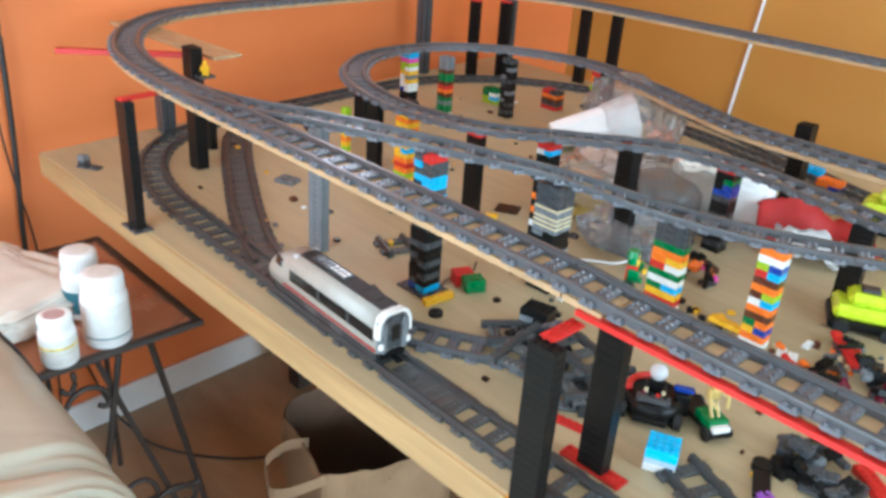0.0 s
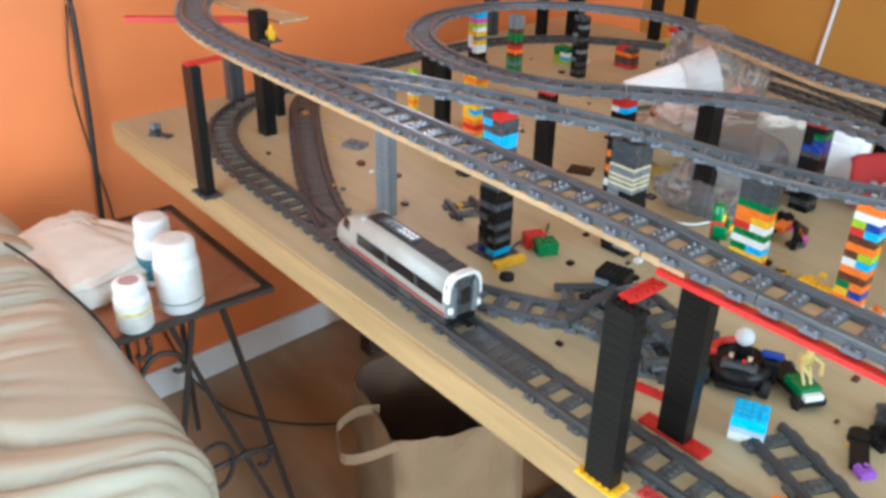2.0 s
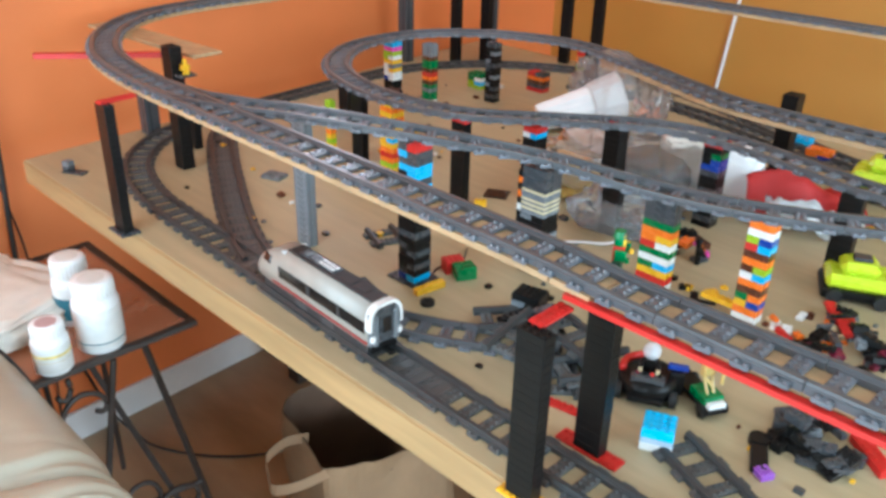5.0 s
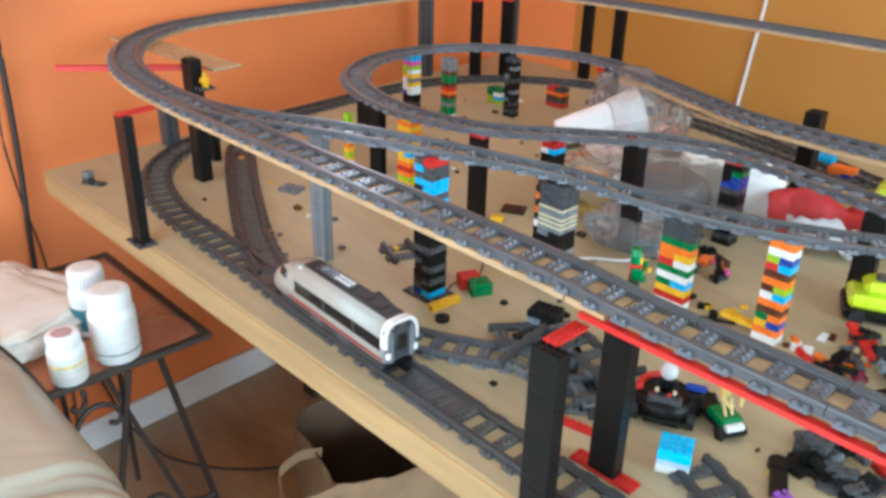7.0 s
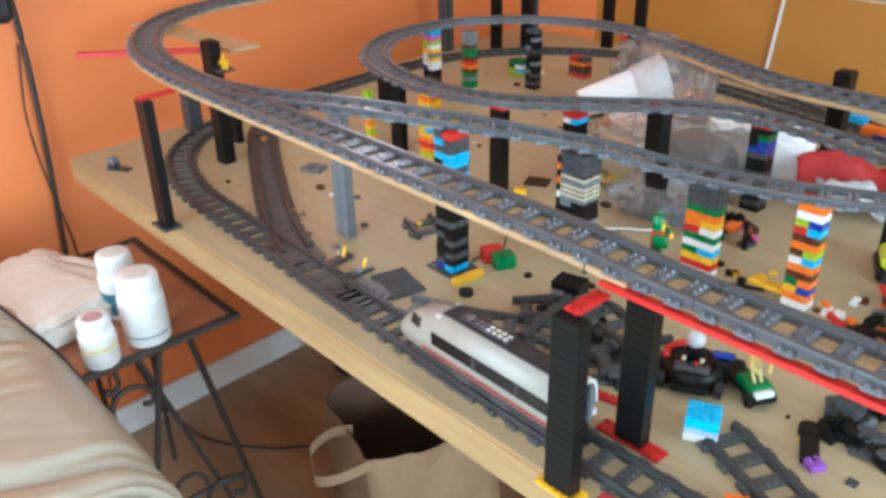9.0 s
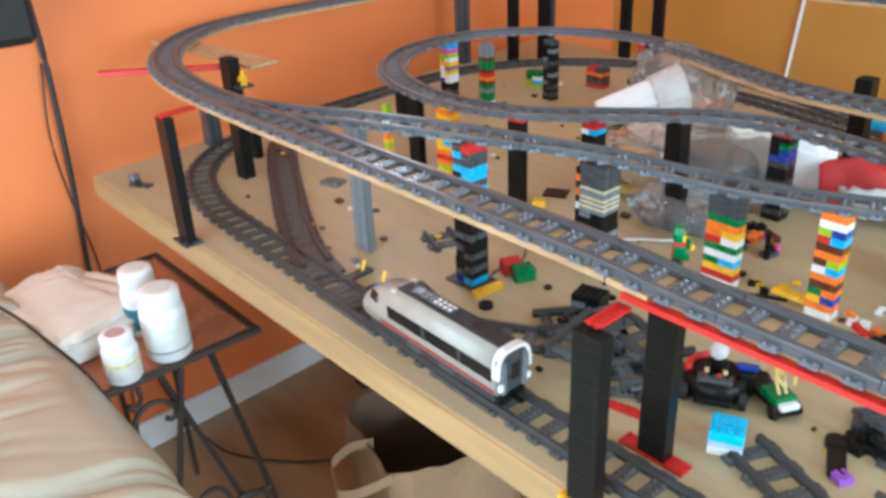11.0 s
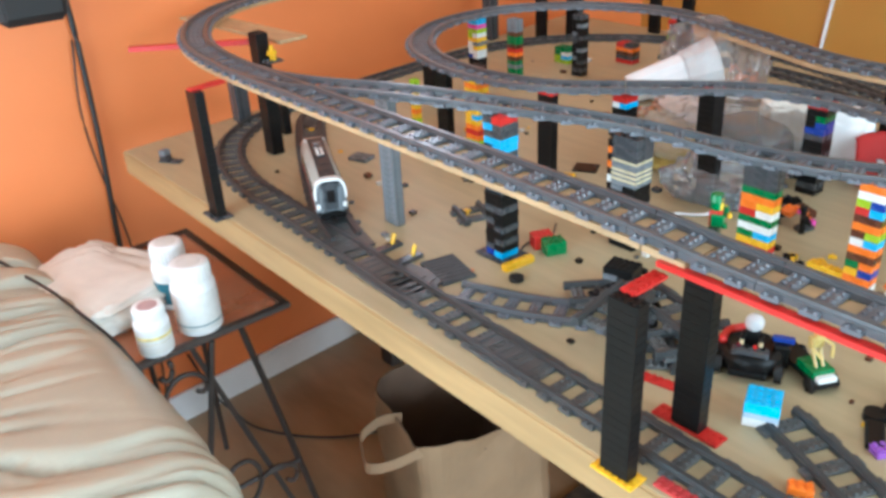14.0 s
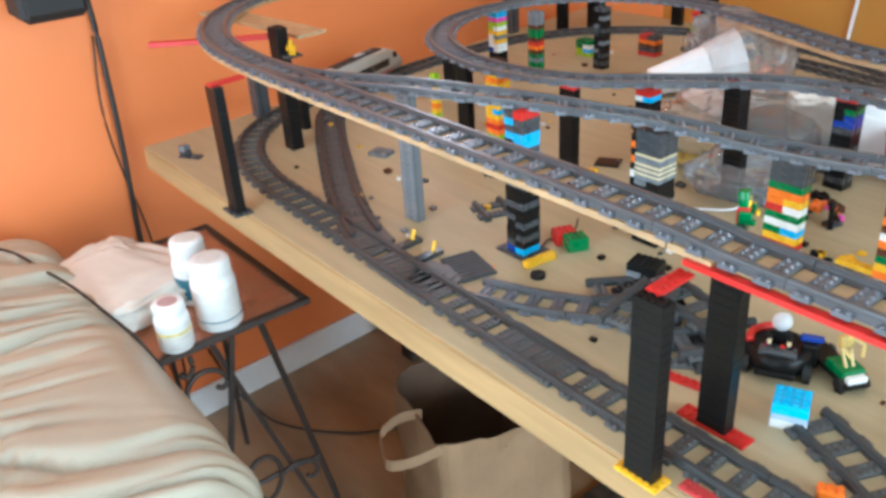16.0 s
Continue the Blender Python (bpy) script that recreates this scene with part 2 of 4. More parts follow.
def quad_wall(name, a, b, thick, z0, z1, material, label, holes=()):
    """A wall between plan points a and b with openings (s0, s1, z0, z1), thick on its left side."""
    a, b = Vector((*a, 0)), Vector((*b, 0))
    L, d = (b - a).length, (b - a).normalized()
    bm = bmesh.new()
    cuts = sorted({0.0, L, *[h[0] for h in holes], *[h[1] for h in holes]})
    for s0, s1 in zip(cuts, cuts[1:]):
        spans = [(z0, z1)]
        for h in holes:
            if h[0] <= s0 and s1 <= h[1]:
                spans = [(z0, h[2]), (h[3], z1)]
        for u0, u1 in spans:
            box(bm, s0, s1, 0, thick, u0, u1)
    return solid(name, bm, material, label, "wall", kind="structure", m=Matrix.Translation(a) @ Matrix.Rotation(math.atan2(d.y, d.x), 4, "Z"))


quad_wall("wall_north", (-2.5, wall_y(-2.5)), (2.0, wall_y(2.0)), 0.12, FL, CZ, ORANGE, "orange painted room wall behind the layout", [(3.31, 3.61, 0.66, 0.86)])
quad_wall("wall_east", (2.0, wall_y(2.0)), (2.0, -2.7), 0.12, FL, CZ, OCHRE, "ochre room wall beside the layout")
quad_wall("wall_south", (2.12, -2.7), (-2.5, -2.7), 0.12, FL, CZ, CREAM, "cream painted wall with a glass door opening", [(1.0, 2.85, -0.70, 1.30)])
quad_wall("wall_west", (-2.5, -2.7), (-2.5, wall_y(-2.5)), 0.12, FL, CZ, CREAM, "cream painted wall with a glass door opening", [(1.5, 3.35, -0.70, 1.30)])
solid("floor", box(bmesh.new(), -2.7, 2.3, -2.9, 1.6, FL - 0.1, FL), FLOOR, "brown stained floor", "floor", kind="structure")
solid("ceiling", box(bmesh.new(), -2.7, 2.3, -2.9, 1.6, CZ, CZ + 0.1), CEIL, "white painted ceiling", "ceiling", kind="structure")


def baseboard(a, b, h):
    a, b = Vector((*a, FL)), Vector((*b, FL))
    bm = bmesh.new()
    L = (b - a).length
    box(bm, 0, L, -0.014, -0.001, 0, h, 0.003)
    return solid("baseboard", bm, TRIMW, "white painted skirting board along the orange wall", "baseboard", kind="structure", m=Matrix.Translation(a) @ Matrix.Rotation(math.atan2(b.y - a.y, b.x - a.x), 4, "Z"))


baseboard((-2.48, wall_y(-2.48)), (1.98, wall_y(1.98)), 0.085)
# thin pale batten on the ochre wall
bm = bmesh.new()
box(bm, -0.0045, 0.0045, -0.0045, 0.0045, -0.6, 0.75, 0.0015)
solid("trim", bm, TRIMW, "thin pale batten on the ochre wall", "trim", kind="structure", m=pose(1.992, 0.662, 0.06, 5.5, 0, 0))

# ---- the table ----
TH = 0.045


def table_y(x):
    return 1.098 + 0.10 * x


tbl = thing("layout_table", Matrix(), "pale plywood table top carrying the toy railway", "table")


def slab(inset, z0, z1, round_):
    bm = bmesh.new()
    lo = [bm.verts.new((x, y, z0)) for x, y in ((inset, -0.95 + inset), (1.475 - inset, -0.95 + inset), (1.475 - inset, table_y(1.475) - inset), (inset, table_y(0) - inset))]
    hi = [bm.verts.new((v.co.x, v.co.y, z1)) for v in lo]
    for i in range(4):
        bm.faces.new((lo[i], lo[(i + 1) % 4], hi[(i + 1) % 4], hi[i]))
    bm.faces.new(list(reversed(lo)))
    top = bm.faces.new(hi)
    es = list(top.edges) + [e for v in hi for e in v.link_edges if e not in top.edges]
    bmesh.ops.bevel(bm, geom=es, offset=round_, segments=3, affect="EDGES")
    return bm


part("edge_board", slab(0.0, -TH, -0.001, 0.0025), EDGE, tbl, "solid wood edge band")
part("tabletop", slab(0.0035, -0.004, 0.0, 0.0006), PLY, tbl)
for x, y in ((0.60, 1.09), (0.2, -0.8), (1.40, 0.98), (1.40, -0.8)):
    part("leg", box(bmesh.new(), x - 0.026, x + 0.026, y - 0.026, y + 0.026, FL, -TH, 0.004), IRON, tbl, "dark table leg")

# ---- railway track ----
RPROF = [(-0.0046, 0.0), (0.0046, 0.0), (0.0046, 0.0062), (0.0030, 0.0074), (0.0027, 0.0098), (-0.0027, 0.0098), (-0.0030, 0.0074), (-0.0046, 0.0062)]
TIEMESH = {}


def sleeper_mesh(material):
    if material.name not in TIEMESH:
        bm = bmesh.new()
        box(bm, -0.0315, 0.0315, -0.0078, 0.0078, 0, 0.0042, 0.0006)
        for sx in (-1, 1):
            cyl(bm, sx * 0.028, -0.004, 0.0042, 0.0059, 0.0024, 0.0020, n=8)
            cyl(bm, sx * 0.028, 0.004, 0.0042, 0.0059, 0.0024, 0.0020, n=8)
        for x in (-0.012, -0.004, 0.004, 0.012):
            for y in (-0.004, 0.004):
                cyl(bm, x, y, 0.0042, 0.0063, 0.0027, 0.0018, n=8)
        TIEMESH[material.name] = mesh_of("sleeper", bm, material)
    return TIEMESH[material.name]


def track(line, s0, s1, rail, tie, label, group):
    """Track pieces of 128 mm along a line: two rails and four sleepers each."""
    s = s0
    while s < s1 - 0.03:
        e = min(s + 0.128, s1)
        p = line.at(s)
        t = thing("track_piece", Matrix.Translation(p), label, "toy track", group)
        for side in (-0.0205, 0.0205):
            bm = sweep(bmesh.new(), line, s + 0.0004, e - 0.0004, [(a + side, b) for a, b in RPROF], 0.011)
            bmesh.ops.translate(bm, verts=bm.verts, vec=-p)
            part("rail", bm, rail, t)
        k = s + 0.016
        while k < e:
            d = line.way(k)
            m = Matrix.Translation(line.at(k) - p) @ Matrix.Rotation(math.atan2(d.y, d.x) - math.pi / 2, 4, "Z")
            put("sleeper", sleeper_mesh(tie), t, m)
            k += 0.032
        s = e


def lath(line, s0, s1, half, z, label):
    bm = sweep(bmesh.new(), line, s0, s1, rect(-half, half, z - 0.007, z), 0.02)
    return solid("wooden_lath", bm, LATH, label, "wooden strip", group="strips under the raised track")


ZU, ZM2 = 0.219, 0.150
U = Line([(0.070, -0.75, ZU - 0.007), (0.071, -0.4, ZU - 0.007), (0.073, -0.2, ZU - 0.0065), (0.074, -0.1, ZU - 0.0015), (0.075, 0.2, ZU), (0.076, 0.5, ZU), (0.080, 0.68, ZU), (0.096, 0.83, ZU), (0.135, 0.96, ZU), (0.215, 1.09, ZU), (0.335, 1.185, ZU), (0.50, 1.222, ZU), (0.75, 1.226, ZU), (1.0, 1.226, ZU),
          (1.17, 1.2, ZU), (1.30, 1.12, ZU), (1.39, 1.0, ZU), (1.42, 0.86, ZU), (1.432, 0.6, ZU), (1.434, 0.3, ZU), (1.436, 0.0, ZU), (1.436, -0.6, ZU)])
track(U, 0.0, U.length(), RAIL, TIE, "dark grey plastic toy track piece on a raised wooden strip", "raised main loop")
lath(U, 0.0, 0.573, 0.0225, -0.0005, "thin pale wooden strip under the raised main loop")
for k0, k1 in ((0.575, 0.62), (0.622, 1.30), (1.302, 1.9), (1.902, 2.55), (2.552, 3.2), (3.202, 3.9), (3.902, U.length())):
    lath(U, k0, k1, 0.0285, -0.0005, "thin pale wooden strip under the raised main loop")

ZB = ZU + 0.0004
M1 = Line([(0.079, 0.66, ZB), (0.086, 0.58, ZB), (0.112, 0.50, ZB), (0.158, 0.405, ZB), (0.214, 0.297, 0.214), (0.284, 0.203, 0.200), (0.383, 0.126, 0.170), (0.448, 0.024, 0.145), (0.476, -0.090, 0.1435), (0.512, -0.190, 0.1455), (0.550, -0.262, 0.1465), (0.60, -0.335, 0.1465)])
track(M1, 0.0, M1.length(), RAIL, TIE, "dark grey plastic toy track piece resting on brick towers", "raised branch line")
M2 = Line([(0.665, -0.42, ZM2), (0.660, -0.221, ZM2), (0.692, -0.066, ZM2), (0.705, 0.04, ZM2), (0.68, 0.15, ZM2), (0.580, 0.285, ZM2), (0.495, 0.40, ZM2), (0.462, 0.55, ZM2), (0.488, 0.70, ZM2), (0.555, 0.82, ZM2), (0.675, 0.905, ZM2), (0.835, 0.915, ZM2),
           (0.965, 0.845, ZM2), (1.045, 0.725, ZM2), (1.072, 0.58, ZM2), (1.02, 0.40, ZM2), (0.955, 0.24, ZM2), (0.915, 0.13, ZM2), (0.903, 0.02, ZM2), (0.90, -0.12, ZM2), (0.905, -0.5, ZM2)])
track(M2, 0.0, M2.length(), RAIL, TIE, "dark grey plastic toy track piece of the raised loop", "raised inner loop")
lath(M2, 2.28, M2.length(), 0.034, -0.0005, "pale wooden strip under the raised inner loop")

L1 = Line([(0.050, -0.75, 0.0), (0.052, -0.3, 0.0), (0.058, 0.0, 0.0), (0.067, 0.25, 0.0), (0.077, 0.45, 0.0), (0.085, 0.64, 0.0), (0.098, 0.78, 0.0), (0.140, 0.91, 0.0), (0.215, 1.005, 0.0), (0.32, 1.065, 0.0), (0.46, 1.093, 0.0), (0.65, 1.11, 0.0), (0.85, 1.125, 0.0),
           (1.05, 1.11, 0.0), (1.22, 1.02, 0.0), (1.34, 0.87, 0.0), (1.40, 0.68, 0.0), (1.40, 0.5, 0.0), (1.35, 0.33, 0.0), (1.27, 0.16, 0.0), (1.2, 0.0, 0.0), (1.12, -0.25, 0.0)])
track(L1, 0.0, L1.length(), RAILD, TIED, "dark grey plastic toy track piece lying on the table", "table level loop")
S = Line([(0.064, 0.20, 0.0), (0.073, 0.34, 0.0), (0.103, 0.47, 0.0), (0.155, 0.595, 0.0), (0.224, 0.73, 0.0), (0.295, 0.86, 0.0), (0.37, 0.975, 0.0), (0.47, 1.055, 0.0), (0.61, 1.10, 0.0), (0.78, 1.118, 0.0)])
track(S, 0.24, 1.02, RAILB, TIEB, "worn brownish plastic toy track piece lying on the table", "table level branch")
R2 = Line([(1.24, 0.72, 0.0), (1.275, 0.58, 0.0), (1.27, 0.4, 0.0), (1.2, 0.13, 0.0), (1.13, -0.08, 0.0), (1.05, -0.3, 0.0)])
track(R2, 0.0, R2.length(), RAILD, TIED, "dark grey plastic toy track piece lying beside the loop", "table level siding")
# switch branch that leads back across the table
B = Line([(0.082, 0.30, 0.0), (0.10, 0.22, 0.0), (0.135, 0.13, 0.0), (0.165, 0.075, 0.0), (0.195, 0.02, 0.0), (0.205, -0.04, 0.0)])
track(B, 0.10, B.length(), RAIL, TIE, "grey plastic toy switch branch lying on the table", "table level branch")

# solid switch bodies between the rails
def switch_body(line, s0, s1, label, tie=TIED):
    top = 0.0032 if tie == TIEB else 0.0047
    bm = sweep(bmesh.new(), line, s0, s1, rect(-0.0305, 0.0305, 0.0003, top), 0.012)
    t = thing("switch_track", Matrix(), label, "toy track", "switch bodies")
    part("deck", bm, tie, t)
    k = s0 + 0.008
    while k < s1 - 0.004 and tie != TIEB:
        p, d = line.at(k), line.way(k)
        m = Matrix.Translation(p) @ Matrix.Rotation(math.atan2(d.y, d.x) - math.pi / 2, 4, "Z")
        bm = box(bmesh.new(), -0.014, 0.014, -0.003, 0.003, 0.0047, 0.0062, 0.0006)
        part("rib", bm, tie, t, m=m)
        k += 0.016
    return t


switch_body(L1, 0.985, 1.115, "dark grey solid switch body in the front track")
switch_body(S, 0.20, 0.30, "dark grey solid switch body of the branch")
switch_body(S, 0.302, 0.92, "worn brown solid track bed of the branch", TIEB)
switch_body(L1, 0.755, 0.852, "dark grey solid track section at the front")
switch_body(B, 0.0, 0.07, "dark grey solid switch body of the siding")

# ---- brick towers ----
BRICKS = {}


def brick_mesh(wx, wy, h, c, studs=False):
    key = (round(wx, 4), round(wy, 4), round(h, 4), c, studs)
    if key not in BRICKS:
        bm = bmesh.new()
        box(bm, -wx / 2, wx / 2, -wy / 2, wy / 2, 0, h, 0.0003)
        if studs:
            nx, ny = max(1, round(wx / 0.008)), max(1, round(wy / 0.008))
            for i in range(nx):
                for j in range(ny):
                    cyl(bm, (i - (nx - 1) / 2) * wx / nx, (j - (ny - 1) / 2) * wy / ny, h, h + 0.0017, 0.0024, n=10)
        BRICKS[key] = mesh_of("brick", bm, plastic(c))
    return BRICKS[key]


BH = 0.0096


def tower(x, y, rz, wx, wy, rows, label, name="brick_tower", z=0.0, h=BH, foot=None, group="towers of toy bricks", jitter=0.0):
    """Rows of colours from the bottom up; a row may hold several colours side by side along y."""
    t = thing(name, pose(x, y, z, 0, 0, rz), label, "brick tower", group)
    zz = 0.0
    if foot:
        fx, fy, fc = foot
        put("foot_plate", brick_mesh(fx, fy, 0.0032, fc, True), t, pose(0, 0, 0))
        zz = 0.0032
    rnd = random.Random(int(x * 1000) * 7 + int(y * 1000))
    for k, row in enumerate(rows):
        cs = row.split("/")
        w = wy / len(cs)
        for i, c in enumerate(cs):
            j = rnd.uniform(-1, 1) * jitter
            put("brick", brick_mesh(wx - 0.0002, w - 0.0002, h - 0.0001, c, k == len(rows) - 1), t, pose(j, -wy / 2 + w * (i + 0.5), zz))
        zz += h
    return t


def pillar(x, y, z1, c="black", wx=0.016, wy=0.032, rz=0, cap=None, foot=None, z=0.0):
    n = max(1, round((z1 - z - (0.0032 if foot else 0)) / 0.0096))
    h = (z1 - z - (0.0032 if foot else 0)) / n
    t = tower(x, y, rz, wx, wy, [c] * n, {"black": "black toy brick pillar holding up the track", "dgrey": "dark grey toy brick pillar holding up the track", "grey": "grey toy brick pillar holding up the track"}[c], "brick_pillar", z, h, foot, "pillars under the raised track")
    if cap:
        put("cap_plate", brick_mesh(wx, wy, 0.0032, cap, True), t, pose(0, 0, z1 - z), "red cap plate")
    return t

# pillars, tall ones carry the main loop
pillar(-0.003, -0.156, 0.192, foot=(0.024, 0.048, "yellow"))
pillar(0.101, -0.161, 0.192, foot=(0.020, 0.076, "red"))
pillar(-0.004, 0.667, 0.209, foot=(0.032, 0.048, "dgrey"))
pillar(0.212, 0.858, 0.230, wx=0.024, wy=0.032)
pillar(0.183, 0.435, ZU, "grey")
pillar(0.262, 1.085, 0.085, "dgrey", wx=0.03, wy=0.03)
pillar(0.285, 0.945, 0.10)
pillar(1.10, 1.195, 0.211, "dgrey", wx=0.03)
pillar(1.205, 1.10, 0.208, cap="red")
pillar(1.275, 1.05, 0.208, cap="red")
pillar(1.31, 1.06, 0.211, "dgrey")
pillar(1.43, 0.885, 0.208, cap="red")
pillar(1.46, 0.80, 0.211)
pillar(0.476, 0.388, ZM2 - 0.0032, cap="red")
pillar(0.485, 0.665, ZM2)
pillar(0.515, 0.60, ZM2)
pillar(0.66, 0.20, ZM2 - 0.0032, cap="red", wy=0.03, wx=0.03)
pillar(0.575, 0.14, 0.09)
pillar(0.995, 0.048, 0.170, wx=0.03, wy=0.03)
pillar(0.62, 0.875, ZM2)
pillar(1.43, -0.4, 0.211)
pillar(0.075, -0.6, 0.211)
pillar(0.665, -0.19, ZM2)
pillar(0.93, -0.2, ZM2 - 0.008)
pillar(1.08, 0.55, ZM2 - 0.008)

tower(0.464, -0.011, 0, 0.020, 0.048, ["white", "red/red", "yellow", "azure/green", "white", "green", "white/red", "yellow/orange", "orange", "green", "dgrey", "dgrey", "dgrey", "dgrey"],
      "tower of green, orange, white and yellow bricks under the branch", h=0.1445 / 14)
T2 = tower(0.477, -0.149, 0, 0.022, 0.034, ["white", "orange", "blue/yellow", "orange/green", "brown", "orange", "azure/white", "lime/brown", "orange", "brown", "azure/red", "blue/lime", "white", "orange"],
           "tower of orange, blue and brown bricks on a white base", h=0.1445 / 14)
put("side_plate", brick_mesh(0.014, 0.048, 0.0064, "yellow", True), T2, pose(-0.002, 0.041, 0.0103), "yellow plate sticking out")
put("side_rod", brick_mesh(0.004, 0.052, 0.004, "black"), T2, pose(-0.016, 0.066, 0.004, 0, 0, 24), "black rod leaning at the foot")
t_tan = tower(0.374, 0.134, 0, 0.036, 0.042, ["black", "grey/black", "black", "dgrey/grey", "black", "dgrey/black", "grey/black", "black/dgrey", "black", "black/grey"], "black and grey brick tower with tan stripes", jitter=0.0015)
zz = 10 * BH
for c, h in (("grey", 0.006), ("tan", 0.0034), ("grey", 0.0034), ("tan", 0.0034), ("grey", 0.0034), ("tan", 0.0034), ("grey", 0.010), ("tan", 0.0034), ("dgrey", 0.016), ("dgrey", 0.0175)):
    put("plate", brick_mesh(0.036, 0.042, h, c), t_tan, pose(0, 0, zz))
    zz += h
for k, c in enumerate(("dgrey", "black", "green", "black", "black", "black", "white", "black", "orange", "black", "orange", "black")):
    put("side_brick", brick_mesh(0.012, 0.012, 0.0095, c), t_tan, pose(-0.006, 0.0272, 0.030 + k * 0.0105))
tower(0.264, 0.056, 14, 0.032, 0.040, ["black", "black/dgrey", "black/grey", "black"], "low stack of black and grey bricks behind the red plate", group="low brick stacks")
tower(0.226, 0.238, 0, 0.032, 0.034, ["azure/blue", "black/dgrey", "dgrey/black", "black", "dgrey/black", "black/dgrey", "black", "dgrey", "black", "black", "dgrey", "dgrey/black", "azure", "azure", "azure/grey", "dgrey/azure", "azure/black", "azure", "dgrey", "dgrey/azure", "red/dgrey"],
      "black and bright blue brick tower on a grey foot plate", foot=(0.048, 0.064, "dgrey"), jitter=0.0012, h=0.2055 / 21)
tower(0.478, 0.565, 0, 0.030, 0.034, ["red", "yellow", "lime", "orange", "red", "orange", "yellow", "azure/yellow", "yellow", "yellow", "brown", "orange", "yellow", "orange", "yellow"], "yellow and orange brick tower under the inner loop")
tower(0.455, 0.718, 0, 0.014, 0.016, ["black", "blue", "yellow", "lime", "yellow", "orange", "yellow", "white", "white", "yellow", "lime", "lime"], "thin yellow and lime brick tower")
tower(0.815, 0.935, 0, 0.030, 0.032, ["dgrey", "black", "dgrey", "black", "black", "white/blue", "white", "yellow/white", "grey/white", "yellow/yellow", "white/lime", "lime", "pink", "azure", "azure"], "pastel brick tower with white, yellow and pink layers", h=0.0099)
tower(0.862, 0.856, 0, 0.024, 0.030, ["white", "green", "green", "grey", "green", "brown", "orange", "red", "brown", "green", "green", "brown", "grey", "grey", "grey"], "green and orange brick tower with grey top", h=0.0094)
tower(0.985, 0.765, 0, 0.024, 0.030, ["black", "dgrey", "black", "dgrey/black", "black/grey", "black", "grey/black", "black", "black/dgrey", "dgrey", "black/grey", "black", "grey/black", "black", "dgrey"], "black and grey speckled brick tower", h=0.0094)
tower(0.715, 0.045, 0, 0.030, 0.032, ["black", "dgrey", "black", "black", "dgrey", "black", "dgrey", "black", "black", "dgrey", "blue", "blue/black", "green/black", "black", "red"], "black brick tower with dark blue and green bricks", h=0.0099)
tower(1.05, 0.87, 0, 0.03, 0.045, ["lime", "azure/lime", "white/green", "green"], "low stack of lime and green bricks", group="low brick stacks")
tower(1.145, 0.75, 0, 0.03, 0.05, ["red", "dgrey", "brown", "orange", "dgrey/red"], "low stack of red and grey bricks", group="low brick stacks")
tower(1.38, 0.765, 0, 0.03, 0.06, ["lime/yellow", "blue/lime", "green/lime", "blue/orange", "orange", "red"], "low stack of colourful bricks", group="low brick stacks")
tower(0.79, 0.88, 10, 0.012, 0.012, ["white", "azure", "white"], "tiny white and blue brick stack", group="low brick stacks")
tower(1.235, 0.105, 0, 0.03, 0.045, ["azure", "azure"], "bright blue brick pair beside the track", group="low brick stacks")
tower(1.19, 0.045, 0, 0.03, 0.05, ["blue/orange", "orange"], "orange brick pair beside the track", group="low brick stacks")
tower(0.585, 0.315, 0, 0.03, 0.03, ["black"] * 12 + ["azure/white", "red"], "dark brick tower with blue and red top")

# red plates and beams at the near pillars
def plates(name, x, y, z, rz, wx, wy, c, label, h=0.0032, studs=True):
    t = thing(name, pose(x, y, z, 0, 0, rz), label, "toy plate", "loose plates and beams")
    put("plate", brick_mesh(wx, wy, h, c, studs), t)
    return t


plates("red_plate", 0.024, -0.151, 0.192, 0, 0.046, 0.016, "red", "red studded plate on top of the black pillar")
plates("red_plate", 0.112, -0.156, 0.192, 0, 0.05, 0.020, "red", "red studded plate on the second black pillar")
plates("red_beam", 0.0415, -0.40, 0.2035, -0.6, 0.009, 0.50, "red", "long red beam under the raised front track", 0.0055, False)
plates("red_plate", 0.139, -0.098, 0.0, 12, 0.012, 0.075, "red", "red plate lying on the table")
plates("red_plate", 0.016, -0.225, 0.0, 2, 0.014, 0.075, "trred", "dull red plate lying by the table edge")
plates("red_beam", 0.136, 0.948, 0.204, -37, 0.255, 0.014, "red", "long thin red beam under the curve", 0.0092, False)
plates("red_plate", 0.018, 0.672, 0.209, 6, 0.06, 0.016, "red", "red plate on the black pillar under the track")
plates("grey_plate", 0.305, 0.70, 0.0, 20, 0.030, 0.040, "grey", "grey studded plate lying on the table", 0.0064)
plates("grey_plate", 0.045, 0.965, 0.0, 30, 0.018, 0.045, "dgrey", "dark grey plate at the table corner")
tower(0.043, 0.985, 20, 0.016, 0.016, ["dgrey", "grey"], "small grey brick stack at the table corner", group="low brick stacks")
plates("black_tile", 0.55, 0.365, 0.0, 28, 0.036, 0.042, "black", "black tile lying on the table", studs=False)
plates("yellow_brick", 0.492, 0.352, 0.0, 35, 0.012, 0.022, "yellow", "small yellow brick beside the black pillar", 0.0096)
DULL = mat("dull_dark_grey", (0.07, 0.072, 0.076), 0.65, var=0.2, scale=60)
t = thing("ribbed_plate", pose(0.139, 0.257, 0.0, 0, 0, -14), "dark grey ribbed track plate lying on the table", "toy plate")
part("deck", box(bmesh.new(), -0.026, 0.026, -0.036, 0.036, 0, 0.0045, 0.0008), DULL, t)
